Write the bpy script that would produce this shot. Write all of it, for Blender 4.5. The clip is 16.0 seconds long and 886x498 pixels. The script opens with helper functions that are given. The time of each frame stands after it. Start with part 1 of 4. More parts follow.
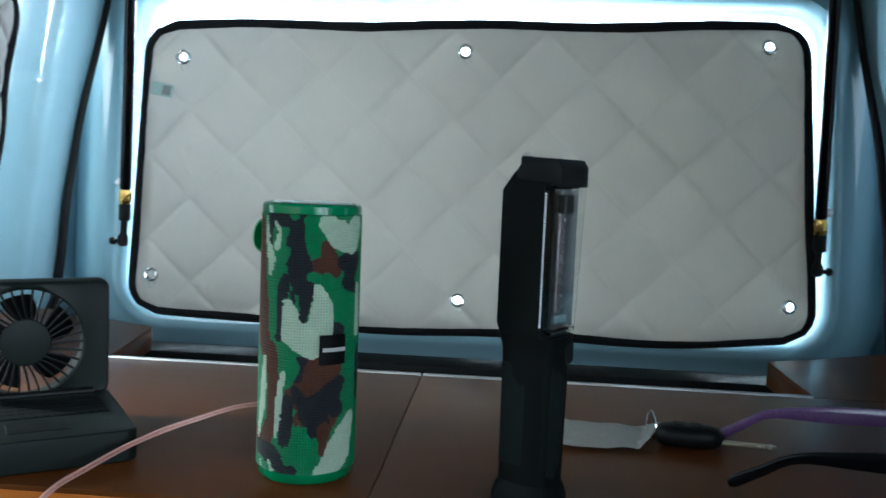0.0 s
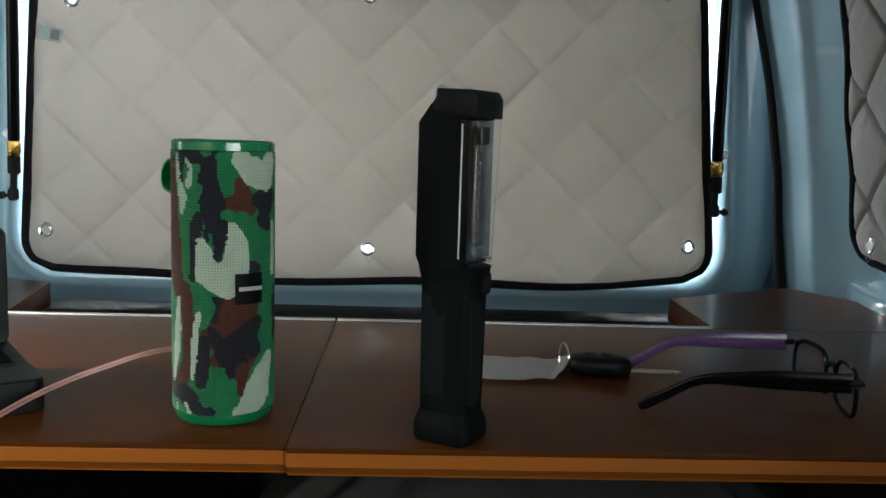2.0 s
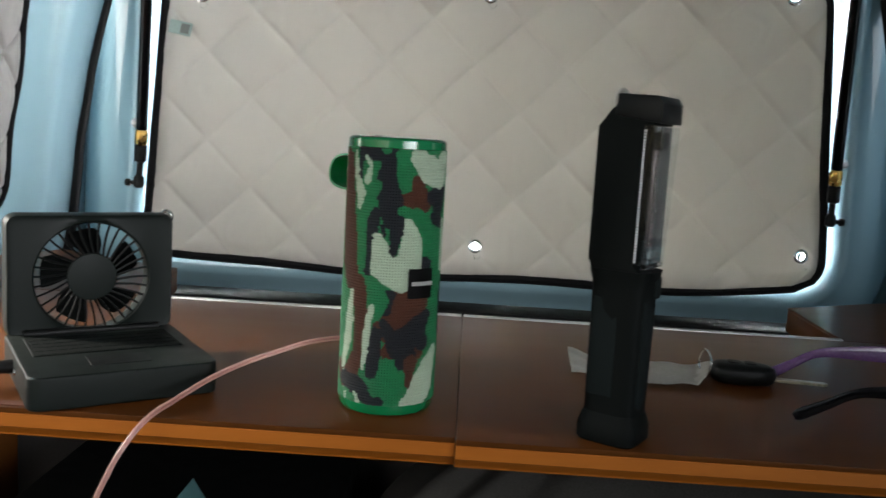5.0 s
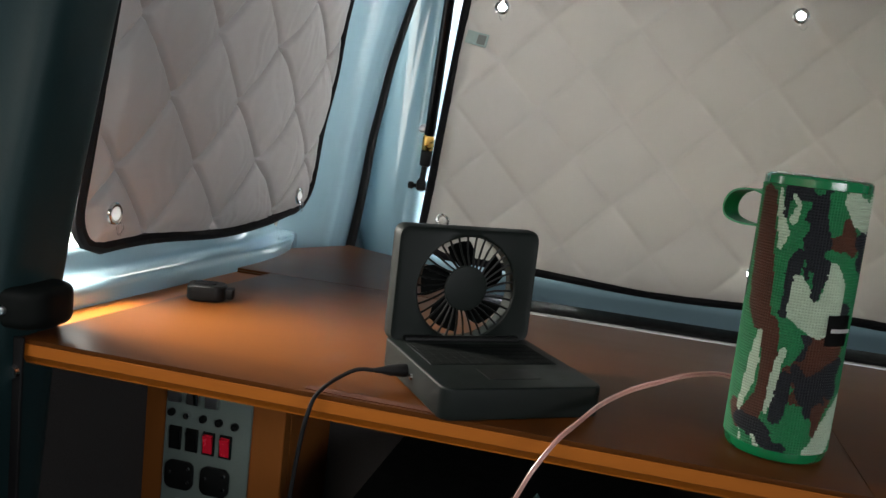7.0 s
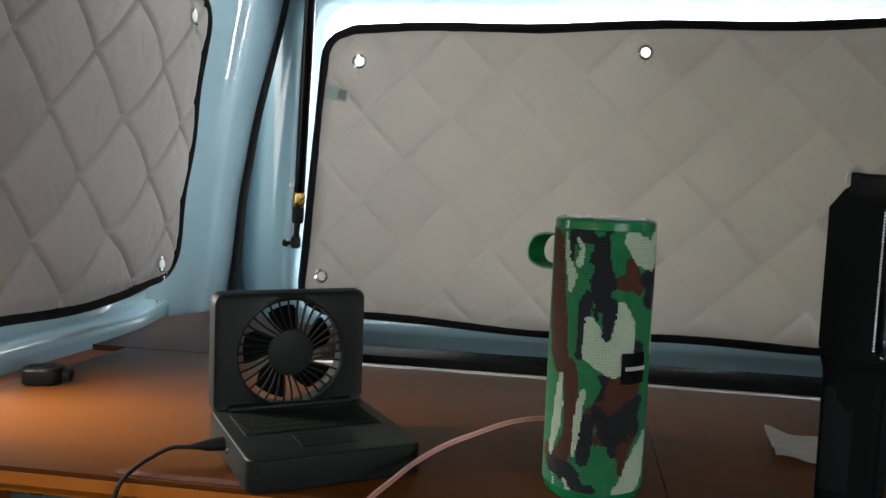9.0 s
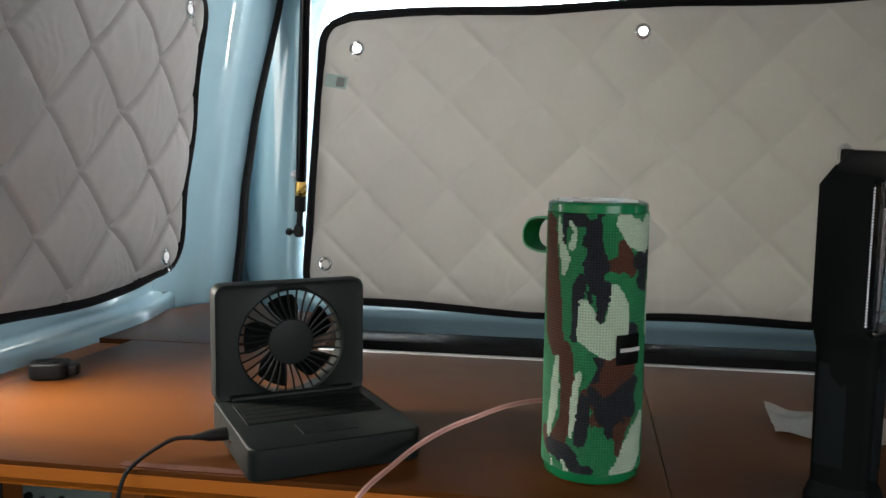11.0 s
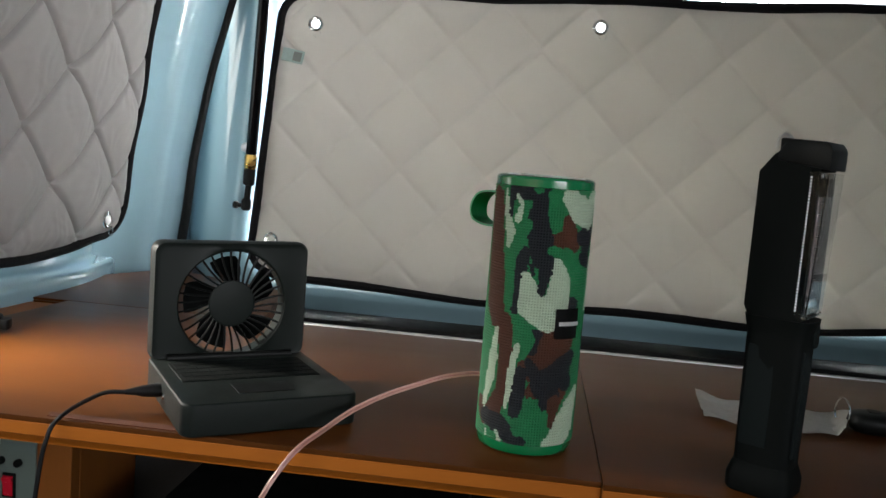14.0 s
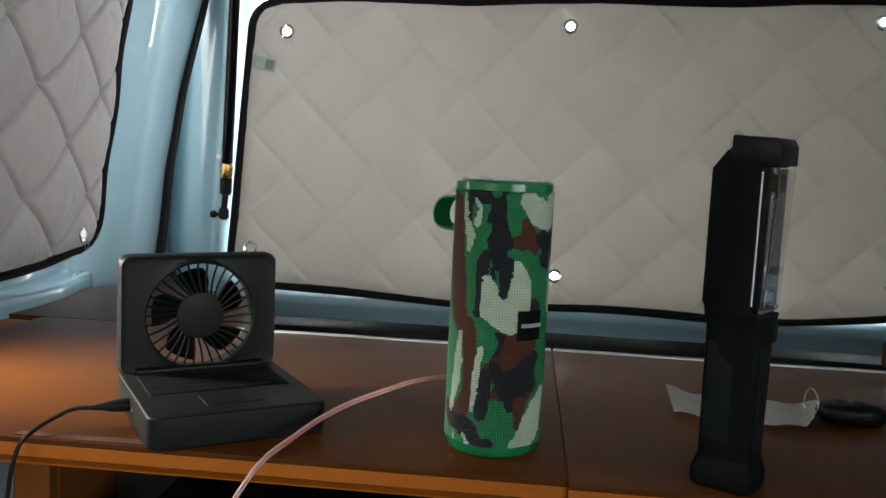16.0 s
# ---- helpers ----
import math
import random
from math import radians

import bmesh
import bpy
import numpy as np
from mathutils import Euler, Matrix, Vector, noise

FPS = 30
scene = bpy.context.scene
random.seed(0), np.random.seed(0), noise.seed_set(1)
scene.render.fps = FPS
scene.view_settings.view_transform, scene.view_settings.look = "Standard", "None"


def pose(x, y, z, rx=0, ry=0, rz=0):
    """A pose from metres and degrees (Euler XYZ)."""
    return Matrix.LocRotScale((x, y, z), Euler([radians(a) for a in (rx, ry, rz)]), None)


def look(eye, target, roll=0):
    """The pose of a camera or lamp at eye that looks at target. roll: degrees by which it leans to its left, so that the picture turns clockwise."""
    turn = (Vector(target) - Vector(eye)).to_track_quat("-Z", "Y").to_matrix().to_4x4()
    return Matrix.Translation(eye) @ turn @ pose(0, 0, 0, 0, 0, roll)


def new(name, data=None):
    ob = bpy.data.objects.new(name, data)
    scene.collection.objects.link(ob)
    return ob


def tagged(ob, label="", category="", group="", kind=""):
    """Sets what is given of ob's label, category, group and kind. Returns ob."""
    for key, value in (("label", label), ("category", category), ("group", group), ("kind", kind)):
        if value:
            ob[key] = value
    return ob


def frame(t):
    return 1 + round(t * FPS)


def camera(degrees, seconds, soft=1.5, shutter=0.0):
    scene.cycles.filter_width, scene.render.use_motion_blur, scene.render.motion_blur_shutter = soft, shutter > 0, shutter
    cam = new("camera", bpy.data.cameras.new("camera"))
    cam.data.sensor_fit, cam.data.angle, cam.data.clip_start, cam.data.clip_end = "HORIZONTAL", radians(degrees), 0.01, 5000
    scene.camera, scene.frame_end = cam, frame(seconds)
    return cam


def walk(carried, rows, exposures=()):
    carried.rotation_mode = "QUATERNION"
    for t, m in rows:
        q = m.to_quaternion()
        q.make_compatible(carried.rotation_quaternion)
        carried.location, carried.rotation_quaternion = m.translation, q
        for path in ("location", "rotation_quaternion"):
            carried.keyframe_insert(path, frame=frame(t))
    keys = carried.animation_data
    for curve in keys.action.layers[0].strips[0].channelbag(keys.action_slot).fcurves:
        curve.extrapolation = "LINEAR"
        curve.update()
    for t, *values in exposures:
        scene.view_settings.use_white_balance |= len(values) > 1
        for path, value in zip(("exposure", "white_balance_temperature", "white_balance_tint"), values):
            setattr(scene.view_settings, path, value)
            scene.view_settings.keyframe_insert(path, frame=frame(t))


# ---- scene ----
cam = camera(54.4, 16.0, shutter=0.5)
PATH = [
    (0, (0.091, 0.041, 0.927), (-0.049, 2.029, 0.764), 2.4),
    (0.5, (0.082, 0.049, 0.918), (0.067, 2.042, 0.747), 1.5),
    (1, (0.083, 0.04, 0.922), (0.14, 2.028, 0.707), 1.6),
    (1.5, (0.084, 0.041, 0.921), (0.167, 2.025, 0.678), 2.0),
    (2, (0.082, 0.039, 0.91), (0.168, 2.021, 0.658), 1.8),
    (2.5, (0.081, 0.039, 0.909), (0.156, 2.021, 0.655), 1.6),
    (3, (0.07, 0.034, 0.917), (0.129, 2.017, 0.662), 1.6),
    (5.5, (-0.026, 0.025, 0.909), (-0.157, 2.001, 0.634), 4.4),
    (6, (-0.06, 0.02, 0.94), (-0.307, 1.981, 0.63), 5.5),
    (6.5, (-0.106, 0.035, 0.931), (-0.469, 1.975, 0.612), 6.6),
    (7, (-0.176, 0.009, 0.915), (-0.6, 1.941, 0.622), 6.4),
    (7.5, (-0.17, 0.008, 0.931), (-0.589, 1.943, 0.648), 6.3),
    (8, (-0.081, 0.03, 0.94), (-0.478, 1.975, 0.698), 5.1),
    (8.5, (-0.076, 0.03, 0.934), (-0.409, 1.992, 0.734), 3.2),
    (9, (-0.075, 0.033, 0.936), (-0.374, 2.002, 0.751), 2.3),
    (9.5, (-0.074, 0.033, 0.94), (-0.377, 1.999, 0.736), 1.8),
    (12, (-0.048, 0.024, 0.939), (-0.352, 1.988, 0.715), -0.0),
    (12.5, (-0.032, 0.016, 0.943), (-0.305, 1.986, 0.73), 0.3),
    (13, (-0.005, 0.015, 0.945), (-0.251, 1.988, 0.729), 1.4),
    (13.5, (-0.028, 0.022, 0.924), (-0.243, 1.998, 0.706), 3.0),
    (14, (-0.06, 0.026, 0.918), (-0.26, 2.004, 0.692), 4.5),
    (14.5, (-0.063, 0.026, 0.92), (-0.262, 2.003, 0.692), 5.3),
    (15, (-0.057, 0.027, 0.923), (-0.249, 2.005, 0.701), 4.7),
    (15.5, (-0.035, 0.024, 0.931), (-0.222, 2.003, 0.705), 3.8),
    (16, (-0.037, 0.025, 0.924), (-0.22, 2.004, 0.699), 2.7),
]
EXPOSURES = [(0, 0.03, 5250, -1), (0.5, -0.42, 5250, -1), (1, -0.25, 6100, 7), (1.5, -0.28, 6200, 8), (2, -0.15, 6200, 8), (3, 0.16, 6200, 8), (5.5, 0.06, 6400, 10), (6, 0.0, 6450, 11), (6.5, -0.36, 6450, 11), (7.5, -0.28, 6450, 11), (8, -0.3, 6450, 11), (9, -0.46, 6400, 10), (12, -0.18, 6400, 10), (12.5, -0.3, 6400, 10), (13, -0.28, 6400, 10), (14.5, -0.12, 6400, 10), (15, -0.05, 6400, 10), (15.5, 0.0, 6400, 10), (16, -0.26, 6400, 10)]
walk(cam, [(t, look(eye, target, roll)) for t, eye, target, roll in PATH], EXPOSURES)

# ---- world and lights ----
TOP = 0.70      # height of the table top
MID = 0.025     # middle of the van across its width

world = bpy.data.worlds.new("sky")
scene.world = world
world.use_nodes = True
wn = world.node_tree.nodes
sky = wn.new("ShaderNodeTexSky")
sky.sky_type, sky.sun_disc = "NISHITA", False
sky.sun_elevation, sky.sun_rotation = radians(40), radians(200)
world.node_tree.links.new(sky.outputs[0], wn["Background"].inputs[0])
wn["Background"].inputs[1].default_value = 0.10


def window_lamp(name, eye, target, width, height, watts, colour, spread=180):
    data = bpy.data.lights.new(name, "AREA")
    data.shape, data.size, data.size_y, data.energy, data.color = "RECTANGLE", width, height, watts, colour
    data.spread = radians(spread)
    ob = new(name, data)
    ob.matrix_world = look(eye, target)
    return ob


# daylight through the windscreen and through the sliding door's window
window_lamp("windscreen_daylight", (-0.32, -1.55, 1.12), (0.0, 0.9, 0.95), 0.66, 0.40, 0.20, (1.0, 0.97, 0.93))
window_lamp("door_window_daylight", (-0.715, -0.30, 1.08), (-0.40, 0.8, 0.75), 0.75, 0.26, 1.0, (1.0, 0.94, 0.85), 56)
window_lamp("far_door_window_daylight", (0.745, -0.62, 1.04), (-0.72, 1.08, 1.02), 0.85, 0.36, 2.9, (0.97, 0.98, 1.0), 75)
window_lamp("side_window_daylight", (-0.738, 0.715, 0.90), (-0.500, 0.755, 0.70), 0.055, 0.22, 2.9, (1.0, 0.95, 0.85), 84)
# added fill lamp that brightens the near rear pillar; no such gap is seen
window_lamp("far_side_fill", (0.792, 0.715, 0.97), (-0.66, 1.40, 1.06), 0.055, 0.34, 0.9, (1.0, 0.98, 0.95), 40)


# ---- materials ----
def material(name, colour, rough=0.6, metal=0.0, vary=0.12, scale=40.0, fine=400.0, bump=0.1, depth=0.001, coat=0.0,
             stretch=(1, 1, 1), second=None, sheen=0.0, gloss=0.5, uneven=0.10):
    """A surface with variation at two scales: patches (scale) and grain (fine)."""
    m = bpy.data.materials.new(name)
    m.use_nodes = True
    n, l = m.node_tree.nodes, m.node_tree.links
    b = n["Principled BSDF"]
    b.inputs["Metallic"].default_value = metal
    b.inputs["Coat Weight"].default_value = coat
    b.inputs["Sheen Weight"].default_value = sheen
    b.inputs["Specular IOR Level"].default_value = gloss
    co, mp = n.new("ShaderNodeTexCoord"), n.new("ShaderNodeMapping")
    mp.inputs["Scale"].default_value = stretch
    l.new(co.outputs["Object"], mp.inputs[0])
    big, small = n.new("ShaderNodeTexNoise"), n.new("ShaderNodeTexNoise")
    big.inputs["Scale"].default_value, small.inputs["Scale"].default_value = scale, fine
    big.inputs["Detail"].default_value = 5.0
    for t in (big, small):
        l.new(mp.outputs[0], t.inputs["Vector"])
    mix = n.new("ShaderNodeMix")
    mix.data_type = "RGBA"
    low = [c * (1 - vary) for c in colour]
    high = second or [min(1, c * (1 + vary)) for c in colour]
    mix.inputs[6].default_value, mix.inputs[7].default_value = (*low, 1), (*high, 1)
    l.new(big.outputs["Fac"], mix.inputs[0])
    over = n.new("ShaderNodeMix")
    over.data_type, over.blend_type = "RGBA", "OVERLAY"
    over.inputs[0].default_value = min(1, vary * 2)
    l.new(mix.outputs[2], over.inputs[6])
    bw = n.new("ShaderNodeRGBToBW")
    l.new(small.outputs["Color"], bw.inputs[0])
    l.new(bw.outputs[0], over.inputs[7])
    l.new(over.outputs[2], b.inputs["Base Color"])
    ramp = n.new("ShaderNodeMapRange")
    ramp.inputs[3].default_value, ramp.inputs[4].default_value = max(0.02, rough - uneven), min(1, rough + uneven)
    l.new(big.outputs["Fac"], ramp.inputs[0])
    l.new(ramp.outputs[0], b.inputs["Roughness"])
    if bump:
        bp = n.new("ShaderNodeBump")
        bp.inputs["Strength"].default_value, bp.inputs["Distance"].default_value = bump, depth
        l.new(small.outputs["Fac"], bp.inputs["Height"])
        l.new(bp.outputs[0], b.inputs["Normal"])
    return m


def clear(name, colour, rough=0.03, ior=1.45):
    m = bpy.data.materials.new(name)
    m.use_nodes = True
    b = m.node_tree.nodes["Principled BSDF"]
    b.inputs["Base Color"].default_value = (*colour, 1)
    b.inputs["Roughness"].default_value = rough
    b.inputs["IOR"].default_value = ior
    b.inputs["Transmission Weight"].default_value = 1.0
    return m


def translucent(m, share, colour):
    """Lets a share of the light through a cloth, scattered."""
    n, l = m.node_tree.nodes, m.node_tree.links
    t, mx = n.new("ShaderNodeBsdfTranslucent"), n.new("ShaderNodeMixShader")
    t.inputs[0].default_value = (*colour, 1)
    mx.inputs[0].default_value = share
    l.new(n["Principled BSDF"].outputs[0], mx.inputs[1])
    l.new(t.outputs[0], mx.inputs[2])
    l.new(mx.outputs[0], n["Material Output"].inputs[0])
    return m


def glowing(name, colour, strength):
    m = bpy.data.materials.new(name)
    m.use_nodes = True
    b = m.node_tree.nodes["Principled BSDF"]
    b.inputs["Base Color"].default_value = (*colour, 1)
    b.inputs["Emission Color"].default_value = (*colour, 1)
    b.inputs["Emission Strength"].default_value = strength
    return m


def wood(name, dark, light, rough=0.28, coat=0.35, along=(0.6, 6, 6), gloss=0.3):
    m = material(name, dark, rough, vary=0.05, scale=7.0, fine=60.0, bump=0.04, depth=0.0005, coat=coat, stretch=along, second=light, gloss=gloss, uneven=0.03)
    m.node_tree.nodes["Principled BSDF"].inputs["Coat Roughness"].default_value = 0.22
    return m


PAINT = material("blue_paint", (0.285, 0.445, 0.520), 0.22, vary=0.008, scale=5, fine=900, bump=0.02, coat=0.9, uneven=0.012)
DARK_PAINT = material("dark_teal_trim", (0.0085, 0.0220, 0.0240), 0.5, vary=0.15, scale=25, fine=700, bump=0.1, gloss=0.14)
RUBBER = material("black_rubber", (0.004, 0.004, 0.0045), 0.6, vary=0.2, scale=60, fine=800, bump=0.15, gloss=0.2)
QUILT = translucent(material("quilt_fabric", (0.40, 0.385, 0.37), 0.75, vary=0.07, scale=9, fine=1500, bump=0.25, depth=0.0004, sheen=0.15), 0.088, (1.0, 0.95, 0.83))
SIDE_QUILT = material("side_quilt_fabric", (0.38, 0.368, 0.355), 0.75, vary=0.07, scale=9, fine=1500, bump=0.25, depth=0.0004, sheen=0.15)
# near-black thread: its colour paints the shade of the quilt's creases
SEAM_SHADE = material("seam_shade", (0.040, 0.038, 0.036), 0.85, vary=0.2, scale=200, bump=0.2, gloss=0.2)
BINDING = material("binding_tape", (0.005, 0.005, 0.006), 0.85, vary=0.25, scale=80, fine=1600, bump=0.4, gloss=0.2)
TABLE_WOOD = wood("table_veneer", (0.053, 0.0165, 0.0036), (0.083, 0.0275, 0.0062), 0.33, 0.0, gloss=0.08)
EDGE_WOOD = wood("edge_lipping", (0.27, 0.075, 0.007), (0.37, 0.115, 0.012), 0.4, 0.0)
CABINET_WOOD = wood("cabinet_veneer", (0.15, 0.048, 0.009), (0.21, 0.072, 0.014), 0.4, 0.0, (6, 6, 0.6))
RAW_WOOD = wood("bare_fibre", (0.050, 0.012, 0.004), (0.10, 0.028, 0.009), 0.9, 0.0)
CHROME = material("chrome", (0.80, 0.80, 0.80), 0.12, metal=1.0, vary=0.04, scale=100, bump=0.0)
ALU = material("aluminium_trim", (0.62, 0.63, 0.64), 0.3, metal=1.0, vary=0.08, scale=60, bump=0.05)
DULL_ALU = material("dull_aluminium", (0.50, 0.50, 0.50), 0.42, metal=1.0, vary=0.12, scale=60, bump=0.05)
BRASS = material("brass", (0.65, 0.42, 0.12), 0.28, metal=1.0, vary=0.1, scale=100, bump=0.05)
BLACK = material("black_plastic", (0.0032, 0.0036, 0.0036), 0.45, vary=0.2, scale=60, fine=1800, bump=0.15, depth=0.0003, gloss=0.18)
SOFT_BLACK = material("soft_touch_black", (0.0022, 0.0032, 0.0029), 0.65, vary=0.2, scale=50, fine=2200, bump=0.2, depth=0.0003, gloss=0.10)
GREY_GRIP = material("grey_grip", (0.0065, 0.0092, 0.0092), 0.7, vary=0.15, scale=60, fine=1500, bump=0.3, depth=0.0004, gloss=0.10)
FAN_GREY = material("dark_grey_plastic", (0.0046, 0.0070, 0.0061), 0.50, vary=0.12, scale=40, fine=2000, bump=0.12, depth=0.0003, gloss=0.18)
GLOSS_BLACK = material("gloss_black", (0.003, 0.003, 0.0035), 0.16, vary=0.1, scale=40, bump=0.0, gloss=0.22)
GREEN = material("green_plastic", (0.004, 0.125, 0.042), 0.20, vary=0.08, scale=60, fine=1200, bump=0.04, coat=0.5, gloss=0.4)
MESH_GREEN = material("woven_green", (0.006, 0.120, 0.040), 0.50, vary=0.22, scale=90, fine=900, bump=0.3, gloss=0.3)
MESH_WHITE = material("woven_pale_green", (0.30, 0.37, 0.28), 0.55, vary=0.15, scale=90, fine=900, bump=0.3, gloss=0.3)
MESH_BROWN = material("woven_brown", (0.055, 0.019, 0.010), 0.55, vary=0.25, scale=90, fine=900, bump=0.3, gloss=0.2)
MESH_DARK = material("woven_charcoal", (0.008, 0.0095, 0.0125), 0.55, vary=0.25, scale=90, fine=900, bump=0.3, gloss=0.2)
LABEL_BLACK = material("label_black", (0.003, 0.003, 0.003), 0.5, vary=0.1, bump=0.05, gloss=0.2)
PALE = material("pale_print", (0.62, 0.62, 0.60), 0.6, vary=0.05, bump=0.0)
PINK = material("pink_cable", (0.48, 0.26, 0.22), 0.32, vary=0.12, scale=120, fine=900, bump=0.05, coat=0.5)
PAPER = material("crumpled_film", (0.56, 0.55, 0.52), 0.42, vary=0.10, scale=60, fine=300, bump=0.3, depth=0.001)
PURPLE = material("purple_acetate", (0.10, 0.050, 0.135), 0.2, vary=0.2, scale=60, bump=0.0, coat=0.3)
FROSTED = translucent(material("milky_plastic", (0.80, 0.82, 0.82), 0.2, vary=0.03, bump=0.0), 0.75, (1.0, 1.0, 1.0))
LENS = clear("clear_lens", (0.97, 0.98, 0.98), 0.02, 1.2)
PANEL = material("grey_green_steel", (0.12, 0.155, 0.14), 0.45, metal=0.2, vary=0.1, scale=40, fine=900, bump=0.1)
RED = material("red_switch", (0.55, 0.012, 0.030), 0.25, vary=0.1, scale=90, bump=0.0, coat=0.4)
FABRIC = material("grey_cloth", (0.032, 0.030, 0.027), 0.9, vary=0.3, scale=18, fine=700, bump=0.5, gloss=0.1)
CARPET = material("dark_carpet", (0.020, 0.018, 0.017), 0.95, vary=0.3, scale=30, fine=600, bump=0.5)
HEADLINER = material("headliner", (0.42, 0.41, 0.39), 0.95, vary=0.08, scale=30, fine=700, bump=0.3)
TEAL = material("teal_card", (0.10, 0.22, 0.22), 0.6, vary=0.1, bump=0.1)
OUTSIDE = glowing("daylight_outside", (0.95, 0.97, 0.97), 36.0)
SIDE_OUTSIDE = glowing("daylight_at_the_side", (1.0, 0.97, 0.90), 6.0)
SHADED_OUTSIDE = glowing("shaded_daylight", (0.95, 0.97, 1.0), 1.5)


# ---- mesh helpers ----
def mesh_of(name, bm, *mats, smooth=True, angle=35):
    me = bpy.data.meshes.new(name)
    bmesh.ops.recalc_face_normals(bm, faces=bm.faces)
    bm.to_mesh(me)
    bm.free()
    for m in mats:
        me.materials.append(m)
    if smooth:
        for p in me.polygons:
            p.use_smooth = True
        me.set_sharp_from_angle(angle=radians(angle))
    return me


def part(name, bm, mat, parent=None, label="", m=None, angle=35):
    mats = mat if isinstance(mat, (list, tuple)) else (mat,)
    ob = new(name, mesh_of(name, bm, *mats, angle=angle))
    if parent:
        ob.parent = parent
    if m is not None:
        ob.matrix_basis = m
    if label:
        ob["label"] = label
    return ob


def thing(name, label, category, m=None, group="", kind=""):
    ob = new(name)
    ob.empty_display_size = 0.03
    if m is not None:
        ob.matrix_basis = m
    return tagged(ob, label, category, group, kind)


def box(lo, hi, bevel=0.0, seg=2):
    bm = bmesh.new()
    bmesh.ops.create_cube(bm, size=1)
    lo, hi = Vector(lo), Vector(hi)
    for v in bm.verts:
        v.co = Vector(((lo[k] + hi[k]) / 2 + v.co[k] * (hi[k] - lo[k]) for k in range(3)))
    if bevel:
        bmesh.ops.bevel(bm, geom=bm.edges[:], offset=bevel, segments=seg, profile=0.6, affect="EDGES")
    return bm


def lathe(profile, n=48, close=False):
    """Turns (radius, height) pairs about z."""
    bm = bmesh.new()
    rings = [[bm.verts.new((r * math.cos(a), r * math.sin(a), z)) for a in (2 * math.pi * k / n for k in range(n))] if r > 1e-6
             else [bm.verts.new((0, 0, z))] for r, z in profile]
    for a, b in zip(rings, rings[1:] + (rings[:1] if close else [])):
        for k in range(n):
            q = []
            for v in (a[k % len(a)], a[(k + 1) % len(a)], b[(k + 1) % len(b)], b[k % len(b)]):
                if v not in q:
                    q.append(v)
            if len(q) > 2:
                bm.faces.new(q)
    return bm


def glide(points, steps=8):
    """A smooth line through the points."""
    p = [Vector(q) for q in points]
    p = [2 * p[0] - p[1]] + p + [2 * p[-1] - p[-2]]
    out = []
    for a, b, c, d in zip(p, p[1:], p[2:], p[3:]):
        for k in range(steps):
            t = k / steps
            out.append(0.5 * (2 * b + (c - a) * t + (2 * a - 5 * b + 4 * c - d) * t * t + (3 * b - a - 3 * c + d) * t ** 3))
    return out + [p[-2]]


def tube(line, radius, n=10, bm=None, closed=False, squash=None):
    """A round rod along a line; radius may be a list. squash: (up vector, factor) flattens it."""
    bm = bm or bmesh.new()
    line = [Vector(p) for p in line]
    radii = radius if isinstance(radius, (list, tuple)) else [radius] * len(line)
    rings, side = [], None
    count = len(line)
    for k, p in enumerate(line):
        a, b = (line[k - 1], line[(k + 1) % count]) if closed else (line[max(k - 1, 0)], line[min(k + 1, count - 1)])
        way = (b - a).normalized()
        if squash:
            side = way.cross(Vector(squash[0])).normalized()
        elif side is None:
            side = way.orthogonal().normalized()
        else:
            side = (side - way * side.dot(way)).normalized()
        up = side.cross(way)
        f = squash[1] if squash else 1.0
        rings.append([bm.verts.new(p + radii[k] * (side * math.cos(t) * f + up * math.sin(t))) for t in (2 * math.pi * j / n for j in range(n))])
    for a, b in zip(rings, rings[1:] + (rings[:1] if closed else [])):
        for j in range(n):
            bm.faces.new((a[j], a[(j + 1) % n], b[(j + 1) % n], b[j]))
    if not closed:
        bm.faces.new(rings[0][::-1])
        bm.faces.new(rings[-1])
    return bm


def prism(outline, lo, hi, bevel=0.0, axis="z", seg=2):
    """An outline of (a, b) pairs drawn out from lo to hi along an axis."""
    bm = bmesh.new()
    place = {"z": lambda a, b, c: (a, b, c), "y": lambda a, b, c: (a, c, b), "x": lambda a, b, c: (c, a, b)}[axis]
    low = [bm.verts.new(place(a, b, lo)) for a, b in outline]
    top = [bm.verts.new(place(a, b, hi)) for a, b in outline]
    bm.faces.new(low)
    bm.faces.new(top)
    for k in range(len(low)):
        bm.faces.new((low[k], low[(k + 1) % len(low)], top[(k + 1) % len(low)], top[k]))
    bmesh.ops.recalc_face_normals(bm, faces=bm.faces)
    if bevel:
        # only the sharp edges: the facets of rounded corners stay
        sharp = [e for e in bm.edges if e.calc_face_angle(0.0) > 0.5]
        bmesh.ops.bevel(bm, geom=sharp, offset=bevel, segments=seg, profile=0.6, affect="EDGES")
    return bm


def sheet(f, nu, nv, bm=None, wrap=False):
    """A surface f(u, v), u and v from 0 to 1."""
    bm = bm or bmesh.new()
    g = [[bm.verts.new(f(i / nu, j / nv)) for j in range(nv + 1)] for i in range(nu + (0 if wrap else 1))]
    for i in range(nu):
        for j in range(nv):
            a, b = g[i], g[(i + 1) % len(g)]
            bm.faces.new((a[j], b[j], b[j + 1], a[j + 1]))
    return bm


